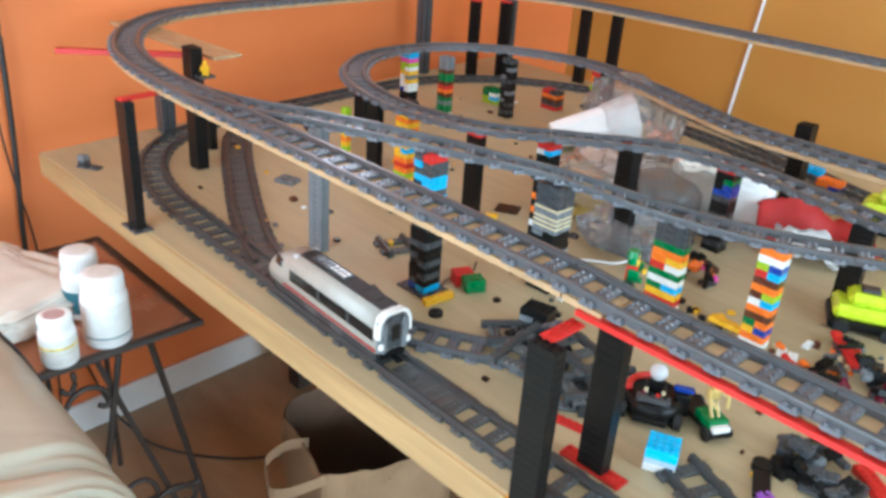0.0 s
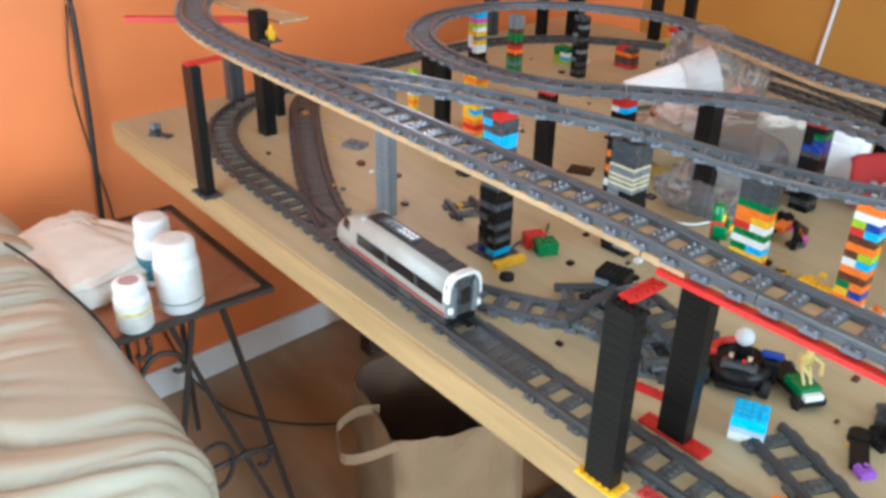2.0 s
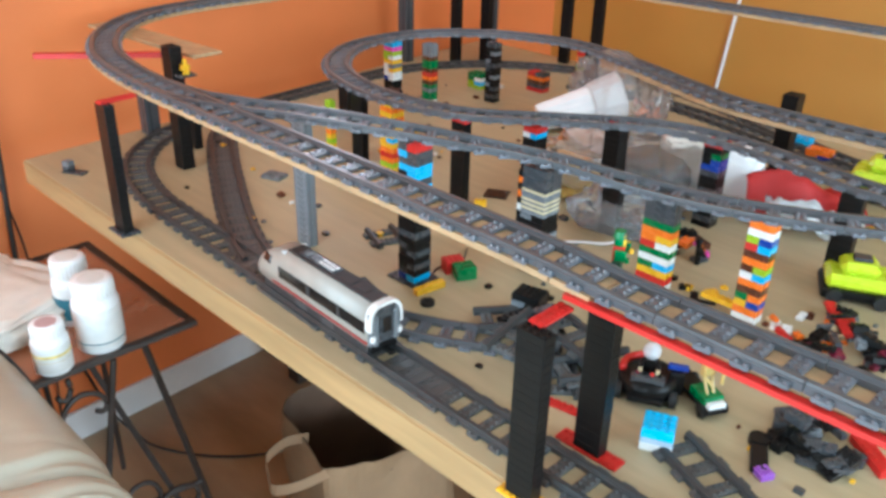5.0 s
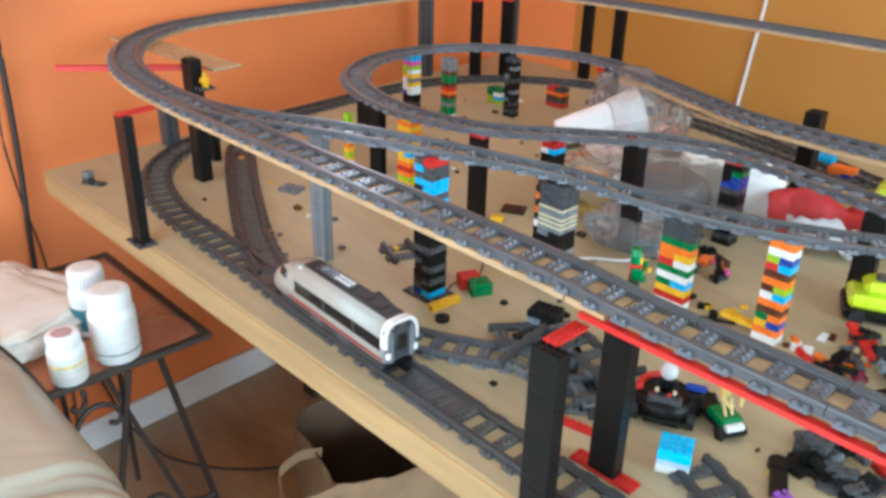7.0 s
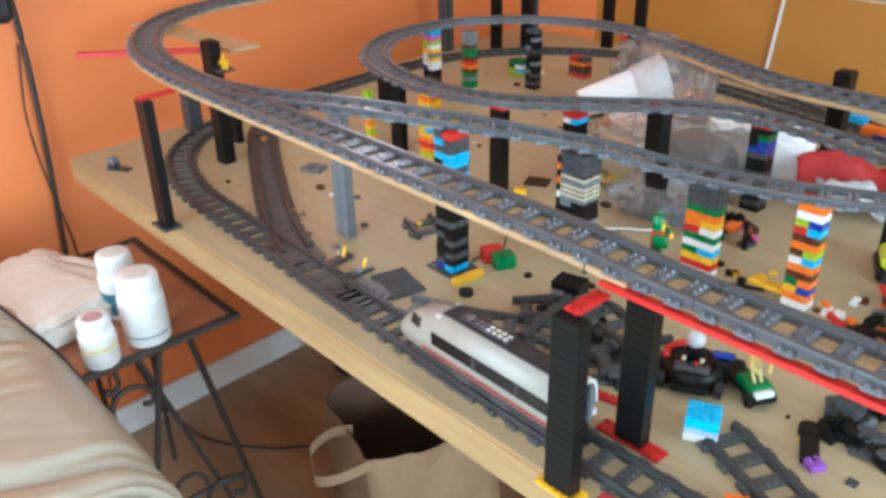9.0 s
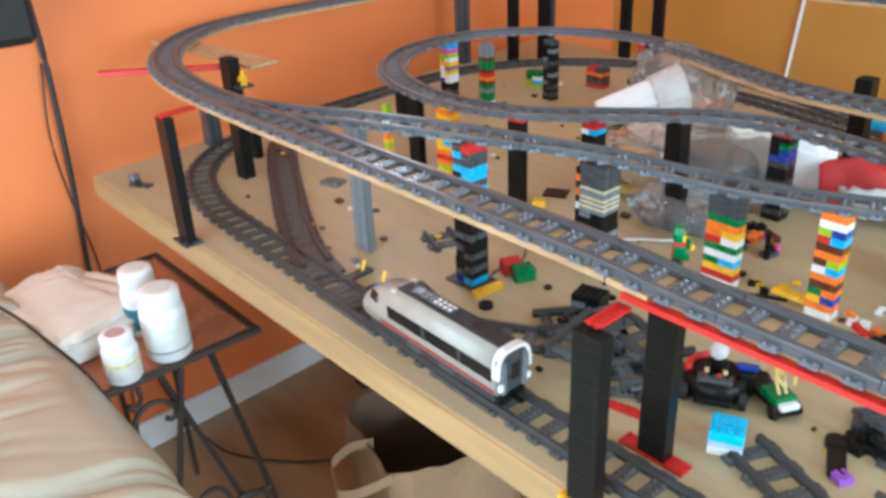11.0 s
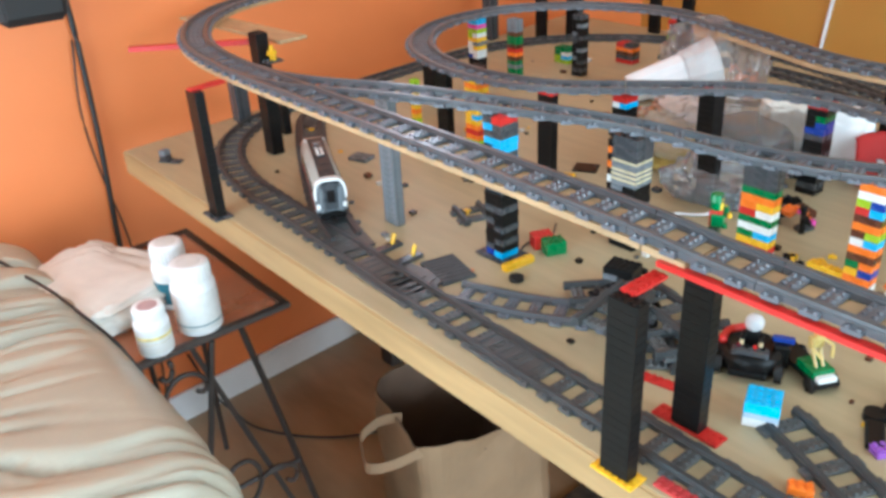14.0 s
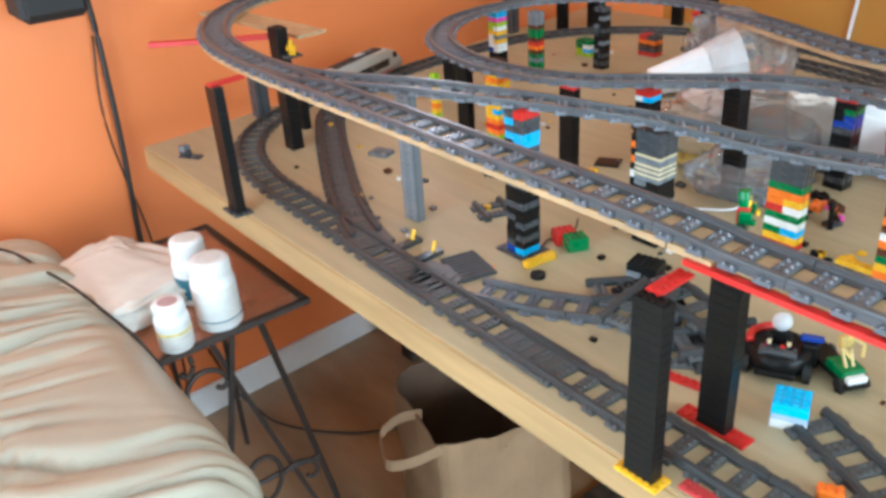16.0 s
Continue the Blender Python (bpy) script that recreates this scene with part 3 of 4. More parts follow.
for k in range(8):
    part("rib", box(bmesh.new(), -0.024, 0.024, -0.0335 + k * 0.009, -0.0295 + k * 0.009, 0.0045, 0.0058), DULL, t)
plates("yellow_brick", 0.217, 0.198, 0.0, -6, 0.050, 0.011, "yellow", "yellow brick lying beside the tower", 0.0096, False)
t = thing("brick_pair", pose(0.284, 0.205, 0, 0, 0, -25), "red and dark green bricks joined together", "toy bricks")
put("brick", brick_mesh(0.03, 0.024, 0.019, "red", True), t, pose(-0.004, 0.012, 0))
put("brick", brick_mesh(0.03, 0.024, 0.019, "green", True), t, pose(0.004, -0.012, 0))
t = thing("blue_brick", pose(0.163, -0.204, 0, 0, 0, 24), "bright blue brick stacked on grey and white bricks", "toy bricks")
put("brick", brick_mesh(0.033, 0.034, 0.0096, "white"), t, pose(0, 0, 0))
put("brick", brick_mesh(0.033, 0.034, 0.0064, "paleblue"), t, pose(0, 0, 0.0096))
put("brick", brick_mesh(0.033, 0.034, 0.012, "cyan", True), t, pose(0, 0, 0.016))
plates("orange_brick", 0.095, -0.283, 0.0, 30, 0.012, 0.022, "orange", "small orange brick on the table", 0.0096)

# wooden plate under the left curve
bm = bmesh.new()
box(bm, -0.03, 0.03, -0.19, 0.19, -0.006, 0, 0.001)
solid("wooden_lath", bm, LATH, "thin pale wooden board under the raised curve", "wooden strip", "strips under the raised track", m=pose(0.262, 1.03, ZU - 0.0085, 0, 0, 4))

# ---- the train ----
def train_car():
    t = thing("train_engine", Matrix(), "white toy train engine with dark windows and a red stripe", "toy train")
    W = 0.024
    # one white in two tones: body dimmed as if in shade, rear as lit
    white, dark = mat("train_white_shaded", (0.345, 0.312, 0.272), 0.32, var=0.05, scale=40), DARKGLASS
    bright = mat("train_white_lit", (0.80, 0.79, 0.77), 0.3, var=0.03, scale=40)
    roof = mat("train_roof_grey", (0.030, 0.030, 0.033), 0.55, var=0.12, scale=60)

    def ring(y, w, z0, z1, top):
        """Cross-section: upright flanks that bend in to a narrow flat roof."""
        h = z1 - z0
        right = [(w, z0), (w * 1.01, z0 + h * 0.34), (w, z0 + h * 0.60), (w * 0.95, z0 + h * 0.72), (top + (w - top) * 0.60, z0 + h * 0.87), (top, z1)]
        return [(x, y, z) for x, z in right] + [(-x, y, z) for x, z in reversed(right)]

    def loft(rings):
        bm = bmesh.new()
        R = [[bm.verts.new(p) for p in r] for r in rings]
        for a, b in zip(R, R[1:]):
            for i in range(len(a)):
                bm.faces.new((a[i], a[(i + 1) % len(a)], b[(i + 1) % len(a)], b[i]))
        bm.faces.new(R[0])
        bm.faces.new(list(reversed(R[-1])))
        bmesh.ops.recalc_face_normals(bm, faces=bm.faces)
        return bm

    z0, z1 = 0.024, 0.078
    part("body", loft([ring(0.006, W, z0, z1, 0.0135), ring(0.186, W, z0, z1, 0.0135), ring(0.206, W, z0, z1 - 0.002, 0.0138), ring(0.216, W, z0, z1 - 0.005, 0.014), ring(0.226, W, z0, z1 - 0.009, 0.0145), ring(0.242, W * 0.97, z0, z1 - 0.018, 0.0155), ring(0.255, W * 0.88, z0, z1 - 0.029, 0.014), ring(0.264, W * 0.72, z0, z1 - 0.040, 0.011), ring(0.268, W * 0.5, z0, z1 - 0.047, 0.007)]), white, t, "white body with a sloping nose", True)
    part("rear_frame", box(bmesh.new(), -0.0245, 0.0245, 0.0, 0.006, z0, 0.070, 0.002), plastic("grey"), t)
    outer = [(0.0252, 0.046), (0.0250, 0.058), (0.0236, 0.068), (0.0195, 0.0755), (0.0130, 0.0795), (0.0, 0.0805)]
    inner = [(0.0220, 0.046), (0.0217, 0.0575), (0.0203, 0.0655), (0.0170, 0.0715), (0.0118, 0.0750), (0.0, 0.0758)]
    outer += [(-x, z) for x, z in reversed(outer[:-1])]
    inner += [(-x, z) for x, z in reversed(inner[:-1])]
    arch = bmesh.new()
    rows = [[arch.verts.new((x, y, z)) for x, z in c] for c, y in ((outer, -0.002), (outer, 0.008), (inner, 0.008), (inner, -0.002))]
    for a, b in zip(rows, rows[1:] + rows[:1]):
        for k in range(len(a) - 1):
            arch.faces.new((a[k], a[k + 1], b[k + 1], b[k]))
    for k in (0, -1):
        arch.faces.new([r[k] for r in rows])
    bmesh.ops.recalc_face_normals(arch, faces=arch.faces)
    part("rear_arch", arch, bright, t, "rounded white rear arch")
    part("rear_panel", box(bmesh.new(), -0.0185, 0.0185, -0.001, 0.006, 0.058, 0.0748, 0.004), plastic("dgrey"), t)
    for a in (-1, 1):
        part("rear_post", box(bmesh.new(), a * 0.0155 - 0.0035, a * 0.0155 + 0.0035, -0.0025, 0.002, z0, 0.066, 0.001), plastic("grey"), t, "grey door post")
    door = part("rear_door", box(bmesh.new(), -0.010, 0.010, -0.002, 0.001, z0 + 0.004, 0.064, 0.0006), plastic("dgrey"), t)
    part("door_window", box(bmesh.new(), -0.006, 0.006, -0.0032, -0.001, 0.040, 0.060), dark, door)
    for a in (-1, 1):
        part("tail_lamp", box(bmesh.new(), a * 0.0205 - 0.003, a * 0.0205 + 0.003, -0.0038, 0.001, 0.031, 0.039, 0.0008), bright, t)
        band = part("side_window", box(bmesh.new(), a * 0.0243 - 0.0006, a * 0.0243 + 0.0006, 0.010, 0.198, 0.0395, 0.0558), dark, t, "long dark window band")
        part("stripe", box(bmesh.new(), a * 0.0243 - 0.0006, a * 0.0243 + 0.0006, 0.006, 0.215, 0.0262, 0.0292), mat("train_stripe_red", (0.32, 0.02, 0.02), 0.35, var=0.06, scale=50), t, "thin red stripe")
        for y in (0.06, 0.125):
            part("window_panel", box(bmesh.new(), a * 0.0246 - 0.0008, a * 0.0246 + 0.0008, y, y + 0.006, 0.0395, 0.0558), roof, band)
        part("cab_window", box(bmesh.new(), -0.003, 0.003, -0.0095, 0.0095, -0.006, 0.006, 0.001), dark, t, m=Matrix.Translation((a * 0.0205, 0.227, 0.0565)) @ Matrix.Rotation(a * 0.18, 4, "Z") @ Matrix.Rotation(a * -0.35, 4, "Y"))
        skirt = part("skirt", box(bmesh.new(), a * 0.0215 - 0.002, a * 0.0215 + 0.002, 0.006, 0.238, 0.0125, 0.0238, 0.0008), roof, t, "dark side skirt")
        for y in (0.075, 0.135):
            part("skirt_panel", box(bmesh.new(), a * 0.0236 - 0.0006, a * 0.0236 + 0.0006, y, y + 0.026, 0.0135, 0.0228), plastic("dgrey"), skirt)
        part("roof_lamp", box(bmesh.new(), a * 0.0155 - 0.003, a * 0.0155 + 0.003, 0.190, 0.197, 0.0735, 0.0785, 0.0008), CLEARB, t)
    part("roof_panel", box(bmesh.new(), -0.0128, 0.0128, 0.010, 0.190, 0.0775, 0.0803, 0.0006), roof, t, "dark grey roof panel")
    part("roof_panel", box(bmesh.new(), -0.008, 0.008, 0.095, 0.170, 0.080, 0.0825, 0.0006), plastic("dgrey"), t, "grey roof block")
    for k in range(6):
        for a in (-1, 1):
            part("roof_vent", box(bmesh.new(), a * 0.0035 - 0.0022, a * 0.0035 + 0.0022, 0.098 + k * 0.0085, 0.1035 + k * 0.0085, 0.0823, 0.0838, 0.0004), plastic("white" if k < 4 else "grey"), t)
    part("roof_ring", lathe(bmesh.new(), [(0.0045, 0.0), (0.006, 0.0), (0.006, 0.0015), (0.0045, 0.0015)], 16), plastic("grey"), t, "grey ring on the roof", m=pose(0, 0.158, 0.0823))
    for y in (0.030, 0.058):
        part("roof_hatch", box(bmesh.new(), -0.0075, 0.0075, y, y + 0.022, 0.080, 0.0815, 0.0005), roof, t)
    part("nose_stripe", box(bmesh.new(), -0.0215, 0.0215, 0.21, 0.2535, 0.0243, 0.0275, 0.002), plastic("red"), t, "red band round the nose")
    part("chassis", box(bmesh.new(), -0.020, 0.020, 0.002, 0.245, 0.012, 0.0245, 0.001), plastic("black"), t)
    for y in (0.045, 0.20):
        part("bogie", box(bmesh.new(), -0.014, 0.014, y - 0.028, y + 0.028, 0.008, 0.016, 0.001), plastic("black"), t)
        for a in (-1, 1):
            for dy in (-0.016, 0.016):
                bm = bmesh.new()
                cyl(bm, 0, 0, -0.002, 0.002, 0.0085, n=20)
                cyl(bm, 0, 0, -0.003, 0.003, 0.003, n=10)
                part("wheel", bm, RUBBER, t, m=Matrix.Translation((a * 0.0195, y + dy, 0.0182)) @ Matrix.Rotation(math.pi / 2, 4, "Y"))
    part("coupling", box(bmesh.new(), -0.004, 0.004, -0.014, 0.006, 0.012, 0.016, 0.0006), plastic("black"), t)
    return t


TRAIN = train_car()
# the line that the train runs on: the front straight, then the branch
RUN = Line([(0.051, -0.5, 0.0), (0.052, -0.3, 0.0), (0.058, 0.0, 0.0), (0.064, 0.20, 0.0), (0.073, 0.34, 0.0), (0.103, 0.47, 0.0), (0.155, 0.595, 0.0), (0.224, 0.73, 0.0), (0.295, 0.86, 0.0), (0.37, 0.975, 0.0), (0.47, 1.055, 0.0), (0.61, 1.10, 0.0), (0.78, 1.118, 0.0)])


def train_pose(s):
    a, b = RUN.at(s + 0.045), RUN.at(s + 0.200)
    d = (b - a).normalized()
    p = a - d * 0.045
    return pose(p.x, p.y, 0.0, 0, 0, math.degrees(math.atan2(d.y, d.x)) - 90)


def motions():
    # seconds, distance of the rear end along the run
    rows = [(0, 0.614), (5.2, 0.614), (6.9, 0.612), (7.3, 0.590), (7.5, 0.558), (8.0, 0.467), (8.5, 0.386), (9.0, 0.372), (9.2, 0.368), (10.0, 0.362), (10.6, 0.420), (11.3, 0.560), (11.5, 0.606), (12.0, 0.705), (12.5, 0.797), (13.0, 0.878), (13.5, 0.932), (14.0, 1.000), (14.5, 1.046), (15.0, 1.205), (15.3, 1.34), (15.6, 1.43), (15.8, 1.52), (16.0, 1.60)]
    walk(TRAIN, [(t, train_pose(s)) for t, s in rows])


# ---- figures and small things on the table ----
class Pieces:
    """One mesh whose pieces carry several materials."""

    def __init__(self):
        self.bm, self.mats, self.n = bmesh.new(), [], 0

    def paint(self, material):
        if material not in self.mats:
            self.mats.append(material)
        self.bm.faces.ensure_lookup_table()
        for f in self.bm.faces[self.n:]:
            f.material_index = self.mats.index(material)
        self.n = len(self.bm.faces)
        return self

    def mesh(self, name):
        me = bpy.data.meshes.new(name)
        self.bm.to_mesh(me)
        self.bm.free()
        for m in self.mats:
            me.materials.append(m)
        return me


def figure(m, legs, torso, head, hat, label, scale=1.0):
    g = Pieces()
    for a in (-1, 1):
        box(g.bm, a * 0.004 - 0.0037, a * 0.004 + 0.0037, -0.004, 0.004, 0, 0.0145, 0.0005)
    g.paint(plastic(legs))
    box(g.bm, -0.0078, 0.0078, -0.004, 0.004, 0.0145, 0.0275, 0.001)
    g.paint(plastic(torso))
    for a in (-1, 1):
        box(g.bm, a * 0.0098 - 0.0018, a * 0.0098 + 0.0018, -0.008, 0.002, 0.0165, 0.0265, 0.0008)
        g.paint(plastic(hat))
        cyl(g.bm, a * 0.0098, -0.0085, 0.0165, 0.0205, 0.0022, n=8)
    cyl(g.bm, 0, 0, 0.0275, 0.0365, 0.005, n=16)
    g.paint(plastic(head))
    cyl(g.bm, 0, 0.0004, 0.034, 0.040, 0.0057, 0.0045, n=16)
    g.paint(plastic(hat))
    o = new("toy_figure", g.mesh("toy_figure"))
    o.matrix_world = m @ Matrix.Scale(scale, 4)
    return tagged(o, label, "toy figure")


figure(pose(0.128, -0.149, 0.1968, 0, 0, 22), "dkgreen", "red", "skin", "green", "small toy figure in green and red on a red plate", 1.16)
figure(pose(0.221, 0.829, 0.1822, 12, 0, -40), "yellow", "yellow", "yellow", "yellow", "small yellow toy figure standing beside a black pillar", 0.72)
plates("grey_plate", 0.221, 0.838, 0.1785, 0, 0.032, 0.034, "dgrey", "dark grey plate fixed to a black pillar", 0.0032)
figure(pose(0.575, -0.02, 0.0, 0, 0, 30), "black", "black", "orange", "black", "small black and orange toy figure standing on the table", 1.0)

# small black vehicle with a driver under a clear dome
E_ = thing("toy_vehicle", pose(0.234, -0.146, 0, 0, 0, 116), "small round black toy vehicle with red rim and domed driver", "toy vehicle")
bm = bmesh.new()
lathe(bm, [(0.0, 0.005), (0.030, 0.005), (0.034, 0.009), (0.0345, 0.022), (0.032, 0.028), (0.027, 0.030), (0.025, 0.026), (0.0, 0.026)], 18)
part("tub", bm, plastic("black"), E_, "round black tub", True)
for a0, a1 in ((-100, 15),):
    part("rim", tube(bmesh.new(), [(0.030 * math.cos(radians(a0 + (a1 - a0) * k / 6)), 0.030 * math.sin(radians(a0 + (a1 - a0) * k / 6)), 0.032) for k in range(7)], 0.0045, 8, 0.004), plastic("red"), E_, "curved red rim", True)
part("console", box(bmesh.new(), -0.019, 0.019, 0.010, 0.026, 0.024, 0.034, 0.002), plastic("dgrey"), E_)
for k in range(4):
    part("knob", cyl(bmesh.new(), -0.0125 + k * 0.0083, 0.015, 0.0335, 0.0365, 0.0024, n=10), plastic(("black", "red", "black", "maroon")[k]), E_)
part("bumper", box(bmesh.new(), -0.020, 0.020, 0.026, 0.038, 0.008, 0.016, 0.002), plastic("black"), E_)
part("side_bar", box(bmesh.new(), -0.043, -0.020, -0.012, -0.004, 0.034, 0.040, 0.001), plastic("blue"), E_, "blue side bar")
part("side_bracket", box(bmesh.new(), -0.040, -0.022, -0.014, 0.004, 0.006, 0.034, 0.002), plastic("black"), E_)
for a in (-1, 1):
    for y in (-0.020, 0.020):
        bm = bmesh.new()
        cyl(bm, 0, 0, -0.004, 0.004, 0.010, n=16)
        cyl(bm, 0, 0, -0.005, 0.005, 0.004, n=10)
        part("wheel", bm, RUBBER, E_, m=Matrix.Translation((a * 0.031, y, 0.010)) @ Matrix.Rotation(math.pi / 2, 4, "Y"))
    part("driver_arm", tube(bmesh.new(), [(a * 0.009, -0.002, 0.043), (a * 0.013, 0.004, 0.039), (a * 0.010, 0.011, 0.038)], 0.0024, 8, 0.003), plastic("black"), E_, smooth=True)
    part("driver_cuff", cyl(bmesh.new(), a * 0.0098, 0.0125, 0.0355, 0.040, 0.0024, n=10), plastic("tan"), E_)
part("driver_body", box(bmesh.new(), -0.0085, 0.0085, -0.006, 0.003, 0.024, 0.047, 0.002), plastic("black"), E_)
bm = bmesh.new()
bmesh.ops.create_uvsphere(bm, u_segments=20, v_segments=12, radius=0.0105)
part("dome", bm, CLEARB, E_, "clear white dome", True, pose(0, -0.002, 0.0555))
part("dome_core", cyl(bmesh.new(), 0, -0.002, 0.047, 0.059, 0.005, n=12), plastic("grey"), E_)
# flat wagon with a golden figure
Wg = thing("flat_wagon", pose(0.264, -0.195, 0, 0, 0, 152), "black toy wagon with a green base and a golden figure", "toy train")
part("frame", box(bmesh.new(), -0.014, 0.014, -0.04, 0.04, 0.008, 0.014, 0.001), plastic("black"), Wg)
part("base", box(bmesh.new(), -0.013, 0.013, 0.0, 0.03, 0.014, 0.024, 0.001), plastic("green"), Wg, "green base brick")
part("front_brick", box(bmesh.new(), -0.011, 0.011, 0.03, 0.038, 0.010, 0.020, 0.001), plastic("white"), Wg, "white front brick")
for a in (-1, 1):
    for y in (-0.028, 0.028):
        bm = bmesh.new()
        cyl(bm, 0, 0, -0.002, 0.002, 0.008, n=14)
        part("wheel", bm, RUBBER, Wg, m=Matrix.Translation((a * 0.014, y, 0.008)) @ Matrix.Rotation(math.pi / 2, 4, "Y"))
g = bmesh.new()
for a in (-1, 1):
    tube(g, [(a * 0.004, 0.021, 0.023), (a * 0.006, 0.015, 0.034), (a * 0.005, 0.010, 0.043)], 0.0019, 6, 0.003)
    tube(g, [(a * 0.006, 0.010, 0.052), (a * 0.012, 0.018, 0.050), (a * 0.010, 0.027, 0.045), (a * 0.006, 0.029, 0.040)], 0.0019, 6, 0.004)
box(g, -0.008, 0.008, 0.006, 0.013, 0.041, 0.055, 0.001)
cyl(g, 0, 0.012, 0.054, 0.063, 0.005, n=12)
part("golden_figure", g, plastic("gold"), Wg, "golden skeleton-like figure")

# loose track piece by the edge
LT = Line([(0.176, -0.214, 0.0), (0.152, -0.270, 0.0), (0.126, -0.326, 0.0), (0.108, -0.366, 0.0)])
track(LT, 0.0, 0.14, RAILD, TIED, "loose grey track piece lying on the table", "loose track")
LT2 = Line([(0.295, 0.395, 0.0), (0.282, 0.36, 0.0), (0.268, 0.325, 0.0)])
track(LT2, 0.0, 0.065, RAILD, TIED, "short loose grey track piece lying on the table", "loose track")
for k, (x, y, a, z) in enumerate(((0.19, -0.05, 40, 0.0), (0.215, -0.085, -30, 0.0105), (0.24, -0.03, 75, 0.021), (0.18, 0.0, 10, 0.0315), (0.232, 0.050, -38, 0.0105))):
    ca, sa = math.cos(radians(a)), math.sin(radians(a))
    ln = Line([(x - 0.055 * ca, y - 0.055 * sa, z), (x, y, z), (x + 0.055 * ca, y + 0.055 * sa, z)])
    track(ln, 0.0, 0.11, RAILD, TIED, "loose track piece in a heap behind the pillars", "heap of loose track")

# switch levers
for x, y, a in ((0.114, 0.369, 2), (0.113, 0.319, 2)):
    t = thing("switch_lever", pose(x, y, 0, 0, 0, a), "grey switch stand with a yellow lever", "switch lever", "switch levers")
    part("base", box(bmesh.new(), -0.028, 0.028, -0.0075, 0.0075, 0, 0.0065, 0.0008), plastic("dgrey"), t)
    bm = bmesh.new()
    tube(bm, [(0.014, 0, 0.006), (0.0165, 0.001, 0.012), (0.021, 0.002, 0.020)], 0.0032, 8, 0.004)
    part("lever", bm, plastic("yellow"), t, "yellow lever")

# wrench-shaped black part and purple brick
bm = bmesh.new()
box(bm, -0.009, 0.009, -0.03, 0.012, 0, 0.008, 0.002)
cyl(bm, 0, 0.022, 0, 0.009, 0.011, n=16)
solid("black_part", bm, plastic("black"), "black toy arm part lying on the table", "toy part", m=pose(0.222, -0.290, 0, 0, 0, -64))
plates("purple_brick", 0.197, -0.307, 0.0, -30, 0.016, 0.016, "purple", "small purple brick on the table", 0.0075)
plates("red_brick", 0.305, -0.375, 0.0, -40, 0.018, 0.06, "red", "red brick lying on the table", 0.0096)
bm = cyl(bmesh.new(), 0, 0, 0, 0.006, 0.010, n=18)
cyl(bm, 0, 0, 0.006, 0.009, 0.004, n=10)
solid("round_hub", bm, RUBBER, "small black round toy hub lying flat", "toy hub", m=pose(0.188, 0.172, 0))
plates("orange_tile", 0.158, 0.235, 0.0, 20, 0.008, 0.012, "orange", "tiny orange tile on the table", 0.003, False)


def heap(name, x, y, n, spread, colors, label, seed, big=1.0, tall=0.035):
    """A heap of small toy parts, each one a part of its own."""
    r = random.Random(seed)
    t = thing(name, pose(x, y, 0), label, "toy parts")
    for k in range(n):
        a, d = r.uniform(0, 6.28), spread * math.sqrt(r.random())
        zz = max(0.0, tall * (1 - d / spread) * r.random() - 0.002)
        sx, sy, h = r.choice((0.008, 0.012, 0.016)) * big, r.choice((0.016, 0.024, 0.032)) * big, r.choice((0.0032, 0.0064, 0.0096)) * big
        tilt = 0 if zz < 0.003 else r.uniform(-30, 30)
        put("toy_part", brick_mesh(round(sx, 4), round(sy, 4), round(h, 4), r.choice(colors), True), t, pose(d * math.cos(a), d * math.sin(a), zz + (0.003 if tilt else 0), tilt, r.uniform(-20, 20) if tilt else 0, r.uniform(0, 180)))
    return t


heap("part_heap", 0.285, -0.315, 20, 0.042, ["dgrey", "black", "black", "dgrey"], "heap of dark grey mechanical toy parts", 3, 1.05, 0.04)
heap("part_heap", 0.255, -0.345, 12, 0.03, ["dgrey", "dgrey", "black"], "heap of dark grey mechanical toy parts", 4, 1.3, 0.03)
heap("part_heap", 0.475, -0.285, 26, 0.055, ["black", "dgrey", "black", "maroon", "grey"], "heap of black and maroon toy parts", 5, 1.1, 0.035)
heap("part_heap", 0.50, -0.222, 16, 0.05, ["white", "orange", "tan", "white", "brown", "red"], "scatter of white and orange toy parts", 6, 0.8, 0.012)
heap("part_heap", 0.56, -0.26, 14, 0.04, ["black", "red", "dgrey", "black", "grey"], "heap of black and red toy parts", 7, 1.0, 0.03)
heap("part_heap", 0.235, 0.02, 16, 0.04, ["black", "dgrey", "black"], "heap of black toy parts behind the pillars", 8, 1.2, 0.045)
heap("part_heap", 0.60, 0.02, 14, 0.045, ["black", "dgrey", "white", "pink", "brown", "orange"], "small heap of mixed toy parts", 9, 1.0, 0.05)
heap("part_heap", 0.64, 0.10, 16, 0.06, ["dgrey", "grey", "brown", "black", "grey"], "heap of grey toy parts in a clear bag", 10, 1.2, 0.03)
heap("part_heap", 0.52, -0.06, 6, 0.045, ["yellow", "white", "yellow", "orange", "black"], "few yellow and white toy parts", 11, 0.7, 0.006)
heap("part_heap", 0.415, 0.47, 10, 0.05, ["brown", "black", "dgrey", "tan"], "few brown and black toy parts", 12, 0.9, 0.02)
heap("part_heap", 0.70, -0.29, 12, 0.05, ["black", "dgrey", "blue", "red"], "heap of dark toy parts", 13, 1.1, 0.03)
